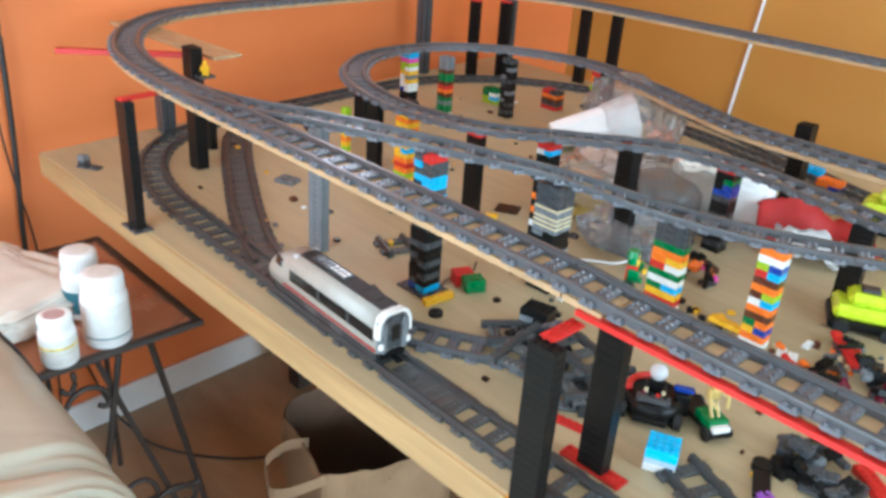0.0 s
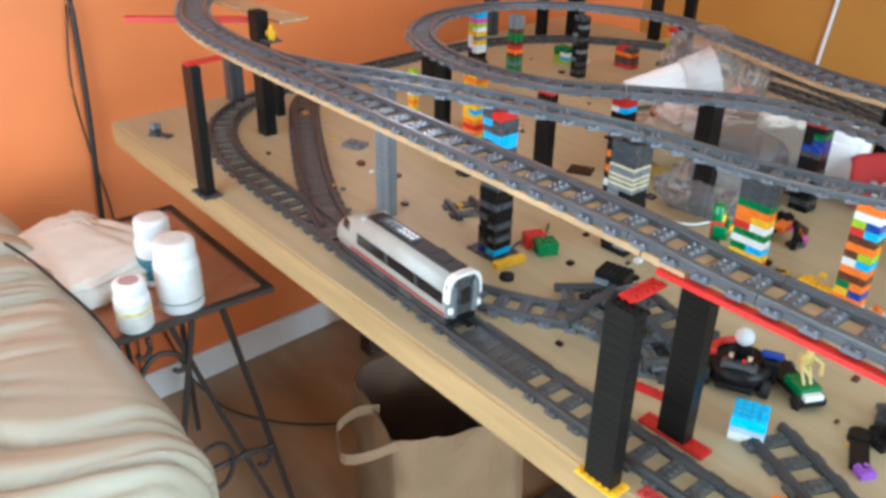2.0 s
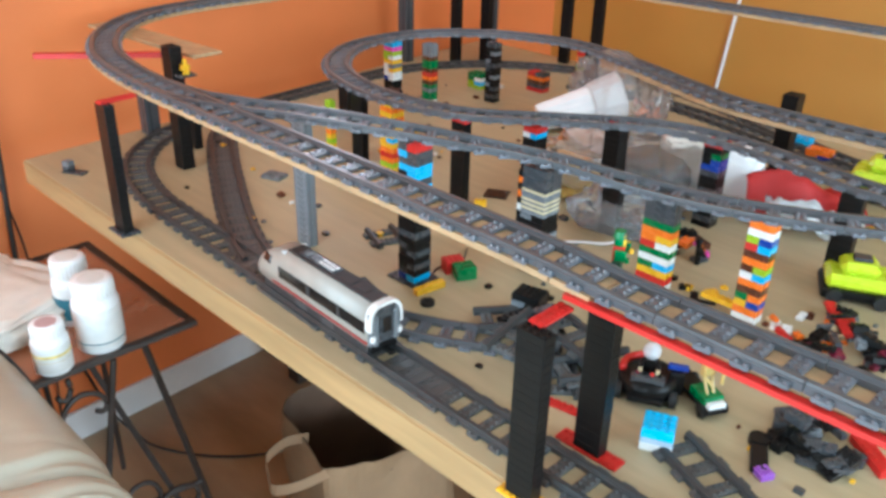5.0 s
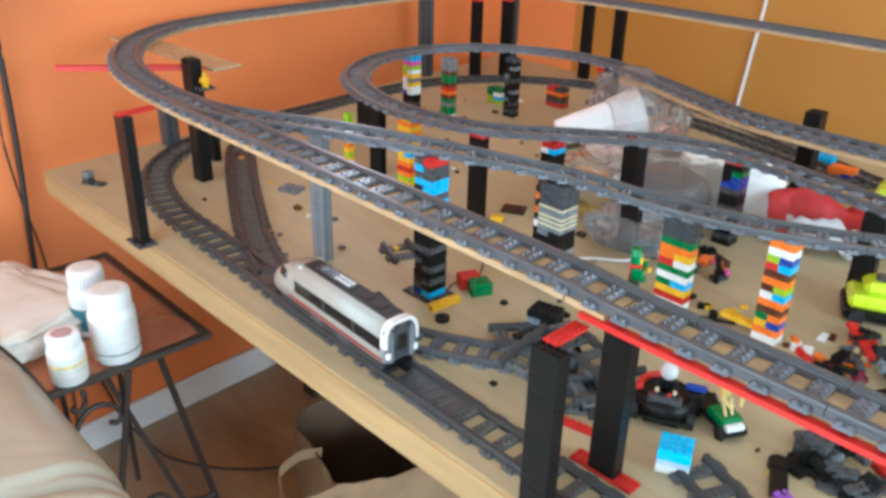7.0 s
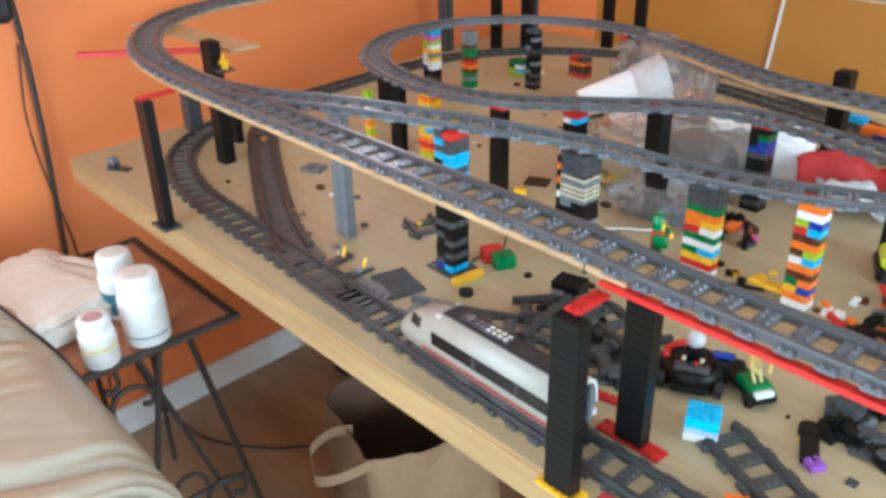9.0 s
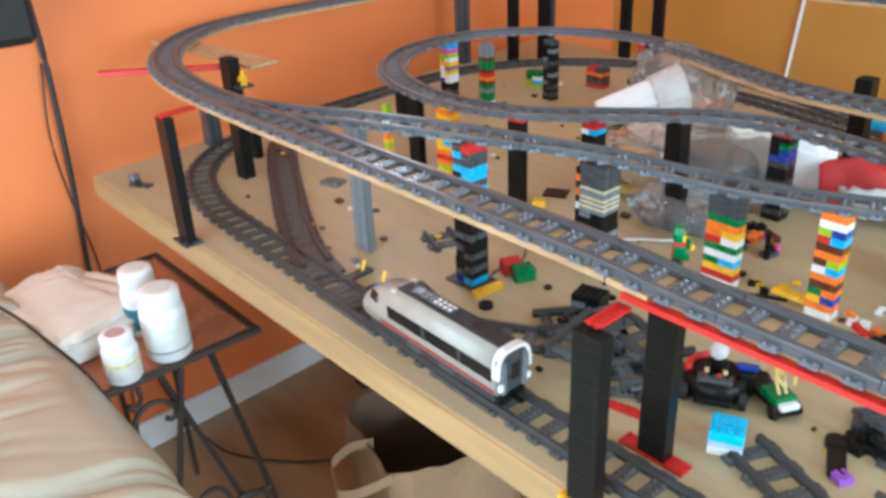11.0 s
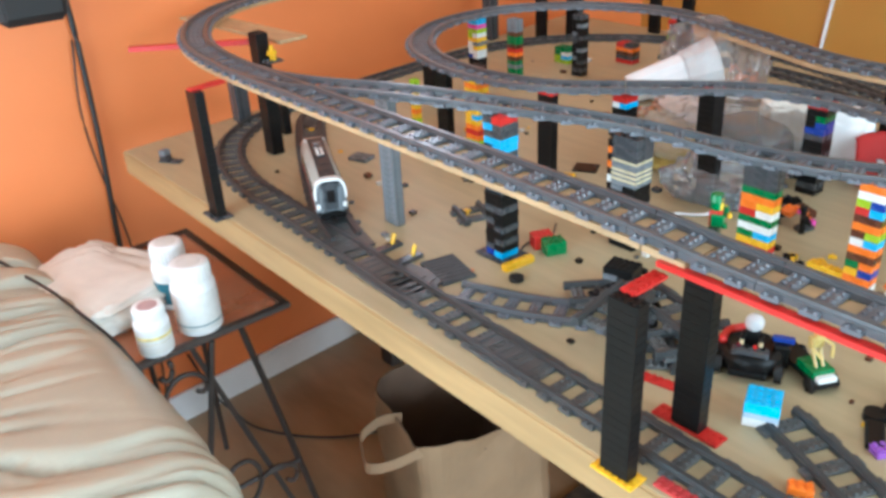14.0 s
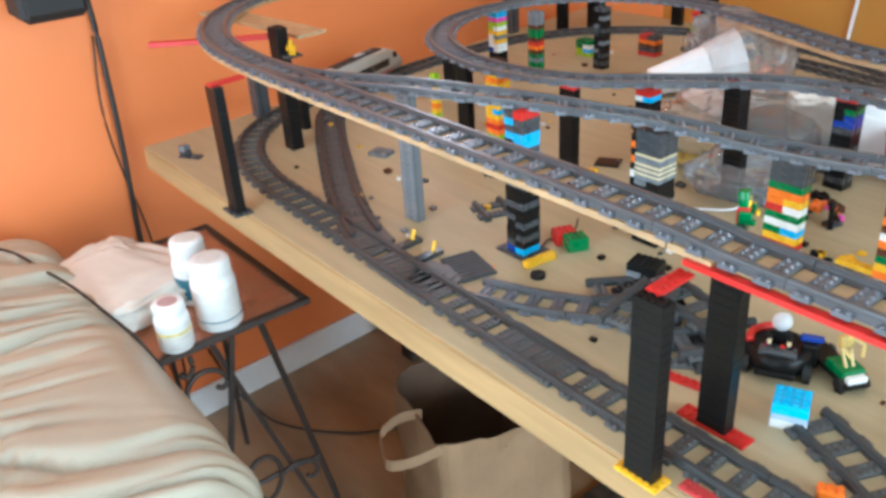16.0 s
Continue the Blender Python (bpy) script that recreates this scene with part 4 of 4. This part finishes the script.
# crumbs of tiny loose parts all over the table
r = random.Random(21)
g = Pieces()
for k in range(150):
    x, y = r.uniform(0.12, 1.1), r.uniform(-0.38, 0.95)
    s = r.uniform(0.002, 0.0055)
    box(g.bm, x - s, x + s, y - s * r.uniform(0.6, 1.6), y + s, 0, s * 1.2)
    g.paint(plastic(r.choice(("black", "dgrey", "black", "brown", "grey", "white", "yellow"))))
o = new("loose_studs", g.mesh("loose_studs"))
tagged(o, "tiny loose toy parts strewn over the table", "toy parts", kind="stuff")

# lime vehicles
def lime_car(x, y, rz, s, label):
    t = thing("lime_vehicle", pose(x, y, 0, 0, 0, rz) , label, "toy vehicle")
    part("chassis", box(bmesh.new(), -0.045 * s, 0.045 * s, -0.06 * s, 0.06 * s, 0.004, 0.022 * s, 0.003), plastic("black"), t)
    bm = box(bmesh.new(), -0.04 * s, 0.04 * s, -0.055 * s, 0.055 * s, 0.022 * s, 0.048 * s, 0.008 * s)
    box(bm, -0.03 * s, 0.03 * s, -0.03 * s, 0.035 * s, 0.046 * s, 0.07 * s, 0.01 * s)
    part("body", bm, plastic("neon"), t, "bright lime shell")
    part("hatch", box(bmesh.new(), -0.014 * s, 0.014 * s, -0.016 * s, 0.016 * s, 0.069 * s, 0.076 * s, 0.002), plastic("dgrey"), t)
    for a in (-1, 1):
        for yy in (-0.038, 0.038):
            bm = bmesh.new()
            cyl(bm, 0, 0, -0.006, 0.006, 0.013 * s, n=16)
            part("wheel", bm, RUBBER, t, m=Matrix.Translation((a * 0.045 * s, yy * s, 0.013 * s)) @ Matrix.Rotation(math.pi / 2, 4, "Y"))
    return t


lime_car(0.655, -0.225, 25, 0.8, "lime green toy vehicle on black wheels")
lime_car(1.065, -0.125, 10, 1.1, "large lime green toy vehicle by the track")


# crumpled sheets and bags
def crumple(name, m, size, material, label, category, seed, amp=0.2, power=0.6, smooth=True):
    bm = bmesh.new()
    bmesh.ops.create_icosphere(bm, subdivisions=5, radius=1.0)
    off = Vector((seed * 3.7, seed * 1.3, seed * 2.1))
    for v in bm.verts:
        d = v.co.normalized()
        k = 1 + amp * (noise.noise(d * 1.6 + off) + 0.6 * abs(noise.noise(d * 4.2 + off)) + 0.35 * noise.noise(d * 9 + off))
        sg = [math.copysign(abs(c) ** power, c) for c in d]
        v.co = Vector((sg[0] * size[0], sg[1] * size[1], max(0.0, (sg[2] * 0.5 + 0.5) * size[2]))) * k
        v.co.z = max(v.co.z, 0.0)
    return solid(name, bm, material, label, category, smooth=smooth, m=m)


crumple("clear_bag", pose(1.03, 0.44, 0.0, 0, 0, -30), (0.075, 0.12, 0.135), FILM, "crumpled clear plastic bag on the table", "plastic bag", 2, 0.22)
crumple("clear_bag", pose(0.76, 0.24, 0.0, 0, 0, 20), (0.11, 0.15, 0.075), FILM, "crumpled clear plastic bag with grey contents", "plastic bag", 3, 0.25)
crumple("clear_bag", pose(0.60, 0.125, 0.0, 0, 0, 10), (0.06, 0.08, 0.055), FILM, "small crumpled clear plastic bag", "plastic bag", 4, 0.3)
crumple("smoked_dome", pose(0.80, 0.20, 0.0, 0, 0, -30), (0.05, 0.075, 0.065), SMOKED, "dark translucent rounded plastic shell", "plastic shell", 5, 0.08)
crumple("white_bag", pose(0.822, 0.052, 0.0, 0, 0, 24), (0.026, 0.043, 0.108), PAPER, "crumpled white paper bag standing upright", "paper bag", 6, 0.12, 0.5)
crumple("white_bag", pose(0.94, 0.42, 0.0, 0, 0, -30), (0.06, 0.13, 0.05), PAPER, "crumpled white paper lying on the table", "paper bag", 7, 0.2)
crumple("cream_paper", pose(0.875, 0.175, 0.0, 0, 0, 35), (0.035, 0.05, 0.085), NAPKIN, "crumpled cream paper standing behind the brick tower", "paper", 14, 0.2)
crumple("yellow_paper", pose(0.69, 0.285, 0.0, 0, 0, -30), (0.05, 0.075, 0.022), mat("ochre_paper", (0.45, 0.30, 0.06), 0.7, var=0.1, scale=20), "ochre crumpled paper sheet", "paper", 8, 0.3)
# white paper cup with a folded sleeve
bm = bmesh.new()
lathe(bm, [(0.0, 0.0), (0.029, 0.0), (0.030, 0.002), (0.0435, 0.118), (0.0455, 0.119), (0.0475, 0.121), (0.0535, 0.180), (0.0545, 0.1815), (0.0545, 0.185), (0.0525, 0.186), (0.0495, 0.18), (0.026, 0.004), (0.0, 0.004)], 14)
for v in bm.verts:
    k = 1 + 0.14 * noise.noise(Vector((v.co.x * 30, v.co.y * 30, v.co.z * 12)))
    v.co.x *= k
    v.co.y *= k * 0.97
CUP0, CUP1 = Vector((0.893, 0.547, 0.0275)), Vector((1.030, 0.430, 0.079))
m = Matrix.Translation(CUP0) @ (CUP1 - CUP0).to_track_quat("Z", "Y").to_matrix().to_4x4()
solid("paper_cup", bm, PAPER, "white paper cup lying on its side", "paper cup", m=m)


def sheet(name, m, sx, sy, amp, material, label, category, seed, ridge=0.0):
    n = 28
    bm = bmesh.new()
    V = [[None] * n for _ in range(n)]
    for i in range(n):
        for j in range(n):
            u, v = i / (n - 1) - 0.5, j / (n - 1) - 0.5
            z = amp * (0.5 + noise.noise(Vector((u * 3 + seed, v * 3, seed))) + 0.35 * abs(noise.noise(Vector((u * 8, v * 8 + seed, 1.0)))))
            z = z * (1 - 0.6 * (ridge > 0)) + ridge * max(0.0, 1 - abs(u + 0.15 * v) * 2.1) * max(0.12, 1 - abs(v - 0.2) * 1.5)
            V[i][j] = bm.verts.new((u * sx * (1 + 0.12 * noise.noise(Vector((v * 4, seed, 0)))), v * sy, max(z, 0.001)))
    for i in range(n - 1):
        for j in range(n - 1):
            bm.faces.new((V[i][j], V[i + 1][j], V[i + 1][j + 1], V[i][j + 1]))
    r = bmesh.ops.solidify(bm, geom=bm.faces[:], thickness=0.0008)
    return solid(name, bm, material, label, category, smooth=True, m=m)


sheet("red_sheet", pose(0.862, -0.055, 0.0, 0, 0, 35), 0.12, 0.20, 0.075, mat("red_paper", (0.72, 0.05, 0.045), 0.5, var=0.08, scale=15, bump=0.2, bscale=40), "folded red plastic sheet standing up like a tent", "plastic sheet", 1.3, 0.078)
sheet("white_sheet", pose(0.80, -0.10, 0.0, 0, 0, 35), 0.06, 0.15, 0.05, PAPER, "crumpled white paper beside the red sheet", "paper", 4.1)
bm = bmesh.new()
tube(bm, [(0.475, 0.165, 0.003), (0.50, 0.14, 0.003), (0.52, 0.11, 0.004), (0.535, 0.095, 0.010)], 0.0022, 8, 0.006)
solid("white_cable", bm, PAPER, "short white cable lying on the table", "cable", smooth=True)
bm = bmesh.new()
tube(bm, [(0.235, 0.215, 0.002), (0.27, 0.235, 0.002), (0.31, 0.225, 0.002), (0.35, 0.25, 0.002)], 0.0012, 6, 0.008)
solid("thin_cable", bm, CABLE, "thin black cable on the table", "cable", smooth=True)

# ---- end table with bottles ----
EZ = -0.20
X0, X1, Y0, Y1 = -0.36, 0.092, 0.652, 1.09
et = thing("end_table", pose(0, 0, 0), "wrought iron end table with a glass top", "end table")
bm = bmesh.new()
for a, b, c, d in ((X0, X1, Y0, Y0 + 0.016), (X0, X1, Y1 - 0.016, Y1), (X0, X0 + 0.016, Y0 + 0.016, Y1 - 0.016), (X1 - 0.016, X1, Y0 + 0.016, Y1 - 0.016)):
    box(bm, a, b, c, d, EZ - 0.011, EZ, 0.002)
part("top_frame", bm, IRON, et, "flat iron frame")
part("glass_top", box(bmesh.new(), X0 + 0.016, X1 - 0.016, Y0 + 0.016, Y1 - 0.016, EZ - 0.010, EZ - 0.003), GLASS, et, "glass top coloured with the orange wall's reflection")
for xa, xb, y, yb in ((-0.005, 0.108, Y0 + 0.011, Y0 + 0.011), (-0.262, -0.375, Y0 + 0.011, Y0 + 0.011), (0.070, 0.070, Y1 - 0.011, Y1 - 0.011), (-0.285, -0.35, Y1 - 0.011, Y1 - 0.011)):
    part("leg", tube(bmesh.new(), [(xa, y, EZ - 0.016), ((xa + xb) / 2, y, (EZ + FL) / 2), (xb, yb, FL + 0.002)], 0.0062, 4, 0.05), IRON, et)
for pts in ([(-0.064, 0.655, EZ - 0.012), (-0.112, 0.655, -0.45), (-0.19, 0.655, FL + 0.002)], [(-0.098, 0.664, EZ - 0.014), (-0.032, 0.664, -0.43), (0.082, 0.664, FL + 0.002)],
            [(-0.36, 0.66, -0.575), (-0.20, 0.66, -0.55), (-0.03, 0.66, -0.545), (0.06, 0.66, -0.555)]):
    part("brace", tube(bmesh.new(), pts, 0.0055, 6, 0.02), IRON, et)


def scroll(pts):
    return tube(bmesh.new(), [(x, 0.652, z) for x, z in pts], 0.0048, 8, 0.006)


for pts in ([(-0.168, -0.305), (-0.160, -0.276), (-0.143, -0.256), (-0.120, -0.252), (-0.098, -0.264), (-0.088, -0.285), (-0.096, -0.300), (-0.107, -0.292)],
            [(-0.142, -0.214), (-0.140, -0.232), (-0.147, -0.248), (-0.158, -0.248), (-0.162, -0.238)],
            [(-0.085, -0.500), (-0.072, -0.486), (-0.045, -0.487), (-0.028, -0.512), (-0.026, -0.545), (-0.040, -0.575), (-0.060, -0.588), (-0.072, -0.575)],
            [(-0.026, -0.545), (-0.004, -0.535), (0.022, -0.538), (0.045, -0.555), (0.048, -0.578), (0.034, -0.588), (0.025, -0.576)],
            [(-0.23, -0.214), (-0.226, -0.25), (-0.245, -0.28), (-0.275, -0.272), (-0.278, -0.25)]):
    part("scroll", scroll(pts), IRON, et, smooth=True)


def bottle(x, y, r, h, lid, band, label, bars=()):
    t = thing("pill_bottle", pose(x, y, EZ + 0.0005, 0, 0, -20), label, "bottle", "bottles on the end table")
    nb = h - lid
    part("body", lathe(bmesh.new(), [(r * 0.9, 0), (r, 0.004), (r, nb * 0.86), (r * 0.94, nb * 0.94), (r * 0.78, nb * 0.985), (r * 0.76, nb)]), BOTTLE, t, smooth=True)
    band_part = part("label_band", lathe(bmesh.new(), [(r * 1.008, nb * 0.12), (r * 1.012, nb * 0.125), (r * 1.012, nb * 0.80), (r * 1.008, nb * 0.805)]), LABELW, t, "printed paper label", True)
    cap = lathe(bmesh.new(), [(r * 0.86, nb - 0.004), (r * 0.88, nb - 0.002), (r * 0.88, h - 0.003), (r * 0.84, h), (r * 0.6, h + 0.0002)])
    lid_part = part("lid", cap, BOTTLE, t, "ribbed white lid", True)
    part("lid_print", cyl(bmesh.new(), 0, 0, h, h + 0.0006, r * 0.56, n=24), mat("faded_red_print", (0.50, 0.34, 0.34), 0.5, var=0.1, scale=80) if r < 0.03 else LABELW, lid_part, "round print on the lid")
    for k in range(26):
        a = 2 * math.pi * k / 26
        put("lid_rib", brick_mesh(0.0016, 0.0026, lid * 0.8, "white"), lid_part, Matrix.Rotation(a, 4, "Z") @ Matrix.Translation((r * 0.885, 0, nb)))
    for z0, z1, c in bars:
        part("print_band", lathe(bmesh.new(), [(r * 1.016, nb * z0), (r * 1.018, nb * z0 + 0.0004), (r * 1.018, nb * z1 - 0.0004), (r * 1.016, nb * z1)]), c, band_part, "coloured printed band", True)
    return t


bottle(-0.062, 0.692, 0.0375, 0.126, 0.026, None, "large white plastic pill bottle with teal print", [(0.20, 0.225, TEAL)])
bottle(-0.148, 0.676, 0.0285, 0.086, 0.02, None, "small white plastic pill bottle with yellow print", [(0.52, 0.60, mat("yellow_print", (0.75, 0.62, 0.2), 0.5, var=0.3, scale=90)), (0.40, 0.415, plastic("tan"))])
bottle(-0.056, 0.800, 0.033, 0.122, 0.030, None, "white plastic pill bottle with a dark teal label", [(0.15, 0.60, TEAL)])
crumple("paper_bag_flat", pose(-0.165, 0.92, EZ, 0, 0, 20), (0.125, 0.15, 0.05), NAPKIN, "crumpled cream paper bag on the end table", "paper bag", 11, 0.14, 0.45)

# ---- sofa ----
def sofa():
    t = thing("sofa", pose(0, 0, 0), "cream leather sofa with soft creases", "sofa")
    xr, xl, zt, y0, y1, r = -0.196, -1.15, -0.135, 0.232, 1.20, 0.075

    def shell(x_l, x_r, ya, yb, z_top, z_bot, rad, seed, crease):
        ns, ny = 72, 200
        bm = bmesh.new()
        G = []
        for j in range(ny + 1):
            v = j / ny
            y = ya + (yb - ya) * v
            e = min(y - ya, yb - y)
            ins = rad - math.sqrt(max(0.0, rad * rad - (rad - min(e, rad)) ** 2)) if e < rad else 0.0
            row = []
            prof = []
            for k in range(12):
                prof.append((x_r - ins, z_bot + (z_top - rad - z_bot) * k / 12))
            for k in range(10):
                a = math.pi / 2 * k / 10
                prof.append((x_r - ins - rad + rad * math.cos(a), z_top - rad - ins * 0.6 + rad * math.sin(a)))
            for k in range(ns - 22 + 1):
                prof.append((x_r - ins - rad + (x_l - x_r + rad) * k / (ns - 22), z_top - ins * 0.6))
            for x, z in prof:
                p = Vector((x, y, z))
                top = max(0.0, min(1.0, (z - (z_top - rad * 1.6)) / (rad * 1.6)))
                warp = noise.noise(Vector((x * 3.5, y * 3.5, seed)))
                broad = abs(noise.noise(Vector((x * 1.6 + warp * 0.5, y * 8.5 + x * 2.2 + warp * 1.1, seed))))
                fine = abs(noise.noise(Vector((x * 2.6 + warp, y * 18 + x * 7.5 + warp * 1.8, seed + 5))))
                mask = max(0.0, min(1.0, 0.7 + 1.5 * noise.noise(Vector((x * 3.1, y * 3.1, 7.0)))))
                fold = 0.105 * (0.20 - min(0.20, broad)) + 0.075 * mask * (0.14 - min(0.14, fine))
                puff = 0.018 * math.sin(min(1.0, (x_r - x) / 0.35) * math.pi * 0.5)
                p.z += top * (puff + 0.006 - crease * fold)
                p.x -= (1 - top) * crease * 0.4 * fold
                row.append(bm.verts.new(p))
            G.append(row)
        for a, b in zip(G, G[1:]):
            for i in range(len(a) - 1):
                bm.faces.new((a[i], a[i + 1], b[i + 1], b[i]))
        bm.faces.new(list(reversed(G[0])) + [bm.verts.new((x_l, ya, z_bot))])
        bm.faces.new(G[-1] + [bm.verts.new((x_l, yb, z_bot))])
        bmesh.ops.recalc_face_normals(bm, faces=bm.faces)
        return bm

    part("armrest", shell(xl, xr, y0, y1, zt, -0.70, r, 2.0, 1.0), LEATHER, t, "puffy creased leather armrest", True)
    part("seam", tube(bmesh.new(), [(xl + 0.5, y0 + 0.012, zt - 0.045), (-0.45, y0 + 0.006, zt - 0.05), (-0.28, y0 + 0.012, zt - 0.055), (xr - 0.022, y0 + 0.03, zt - 0.06), (xr - 0.002, y0 + 0.075, zt - 0.07)], 0.0035, 8, 0.015), LEATHER, t, "stitched seam roll", True)
    for x in (-0.28, -1.08):
        for y in (0.33, 1.12):
            part("foot", box(bmesh.new(), x - 0.03, x + 0.03, y - 0.03, y + 0.03, FL, -0.70, 0.004), IRON, t)
    return t


sofa()
bm = bmesh.new()
tube(bm, [(-0.40, 1.18, -0.112), (-0.30, 1.10, -0.120), (-0.262, 0.97, -0.128), (-0.240, 0.87, -0.132), (-0.225, 0.77, -0.140), (-0.205, 0.69, -0.165), (-0.190, 0.64, -0.21)], 0.003, 8, 0.01)
solid("sofa_cable", bm, CABLE, "thin black cable lying over the sofa", "cable", smooth=True)

# ---- paper bag on the floor ----
pb = thing("paper_bag", pose(0.298, 0.432, FL, 0, 0, -12), "open brown kraft paper bag standing on the floor", "paper bag")


def bag_wall(inner):
    n, k = 64, 14
    w, d, h = 0.138, 0.116, 0.41
    if inner:
        w, d = w - 0.002, d - 0.002
    bm = bmesh.new()
    rows = []
    for i in range(k + 1):
        f = i / k
        row = []
        for j in range(n):
            a = 2 * math.pi * j / n
            c, s = math.cos(a), math.sin(a)
            x = math.copysign(min(1, abs(c) * 1.18) ** 0.62, c) * w
            y = math.copysign(min(1, abs(s) * 1.18) ** 0.62, s) * d
            nn = noise.noise(Vector((x * 14, y * 14, f * 5 + 3)))
            q = 1 + 0.10 * nn * f
            top = 0.026 * noise.noise(Vector((c * 1.6, s * 1.6, 9))) + 0.004 * noise.noise(Vector((c * 7, s * 7, 4))) if i == k else 0
            row.append(bm.verts.new((x * q, y * q, 0.001 + h * f + top)))
        rows.append(row)
    for a, b in zip(rows, rows[1:]):
        for j in range(n):
            f4 = (a[j], a[(j + 1) % n], b[(j + 1) % n], b[j])
            bm.faces.new(tuple(reversed(f4)) if inner else f4)
    bm.faces.new(list(reversed(rows[0])) if not inner else rows[0])
    return bm


part("outer_wall", bag_wall(False), KRAFT, pb)
part("inner_wall", bag_wall(True), KRAFT_SHADED, pb, "inside of the bag, its shade put into the colour")
bm = bmesh.new()
hl = Line([(-0.126, 0.0, 0.405), (-0.165, 0.004, 0.410), (-0.200, -0.004, 0.404), (-0.212, -0.012, 0.398), (-0.222, -0.050, 0.388), (-0.226, -0.066, 0.386), (-0.215, -0.078, 0.386), (-0.180, -0.092, 0.392), (-0.128, -0.098, 0.402)])
rings = []
for i in range(25):
    p = hl.at(hl.length() * i / 24)
    rings.append([bm.verts.new(p + Vector(o)) for o in ((-0.002, -0.004, -0.007), (0.002, 0.004, 0.007), (0.004, 0.004, 0.007), (0.0, -0.004, -0.007))])
for a, b in zip(rings, rings[1:]):
    for i in range(4):
        bm.faces.new((a[i], a[(i + 1) % 4], b[(i + 1) % 4], b[i]))
part("handle", bm, KRAFT, pb, "bent paper handle")

# ---- rug, floor cable, speaker ----
bm = box(bmesh.new(), 0.47, 1.7, -1.6, 0.40, FL, FL + 0.009, 0.003)
solid("rug", bm, RUG, "dark patterned rug on the floor", "rug")
bm = tube(bmesh.new(), [(0.08, 1.235, FL + 0.2), (0.12, 1.22, FL + 0.06), (0.15, 1.18, FL + 0.006), (0.165, 1.09, FL + 0.005), (0.242, 0.97, FL + 0.005), (0.353, 0.88, FL + 0.005), (0.55, 0.80, FL + 0.005)], 0.003, 8, 0.02)
solid("floor_cable", bm, CABLE, "black cable lying on the floor", "cable", smooth=True)
sp = thing("speaker", pose(-0.085, 1.17, 0.262), "small black loudspeaker on the orange wall", "loudspeaker")
part("cabinet", box(bmesh.new(), -0.06, 0.06, -0.05, 0.06, 0, 0.19, 0.012), SPEAKER, sp)
part("grille", box(bmesh.new(), -0.052, 0.052, -0.054, -0.048, 0.012, 0.178, 0.004), SPEAKER, sp)
part("bracket", box(bmesh.new(), -0.015, 0.015, 0.058, 0.088, 0.06, 0.12, 0.003), IRON, sp)
bm = tube(bmesh.new(), [(-0.005, 1.243, 0.45), (0.008, 1.245, 0.25), (0.004, 1.245, 0.0), (-0.010, 1.245, -0.25), (-0.012, 1.245, -0.5), (-0.01, 1.24, FL + 0.01)], 0.006, 8, 0.02)
solid("cable_trunk", bm, CABLE, "thick black cable bundle running down the orange wall", "cable", smooth=True)
bm = tube(bmesh.new(), [(0.0, 1.246, 0.20), (-0.018, 1.248, 0.05), (-0.008, 1.248, -0.10), (0.012, 1.246, -0.25), (0.02, 1.245, -0.5), (0.0, 1.24, FL + 0.01)], 0.0022, 6, 0.02)
solid("thin_cable", bm, CABLE, "thin black cable on the orange wall", "cable", smooth=True)


motions()
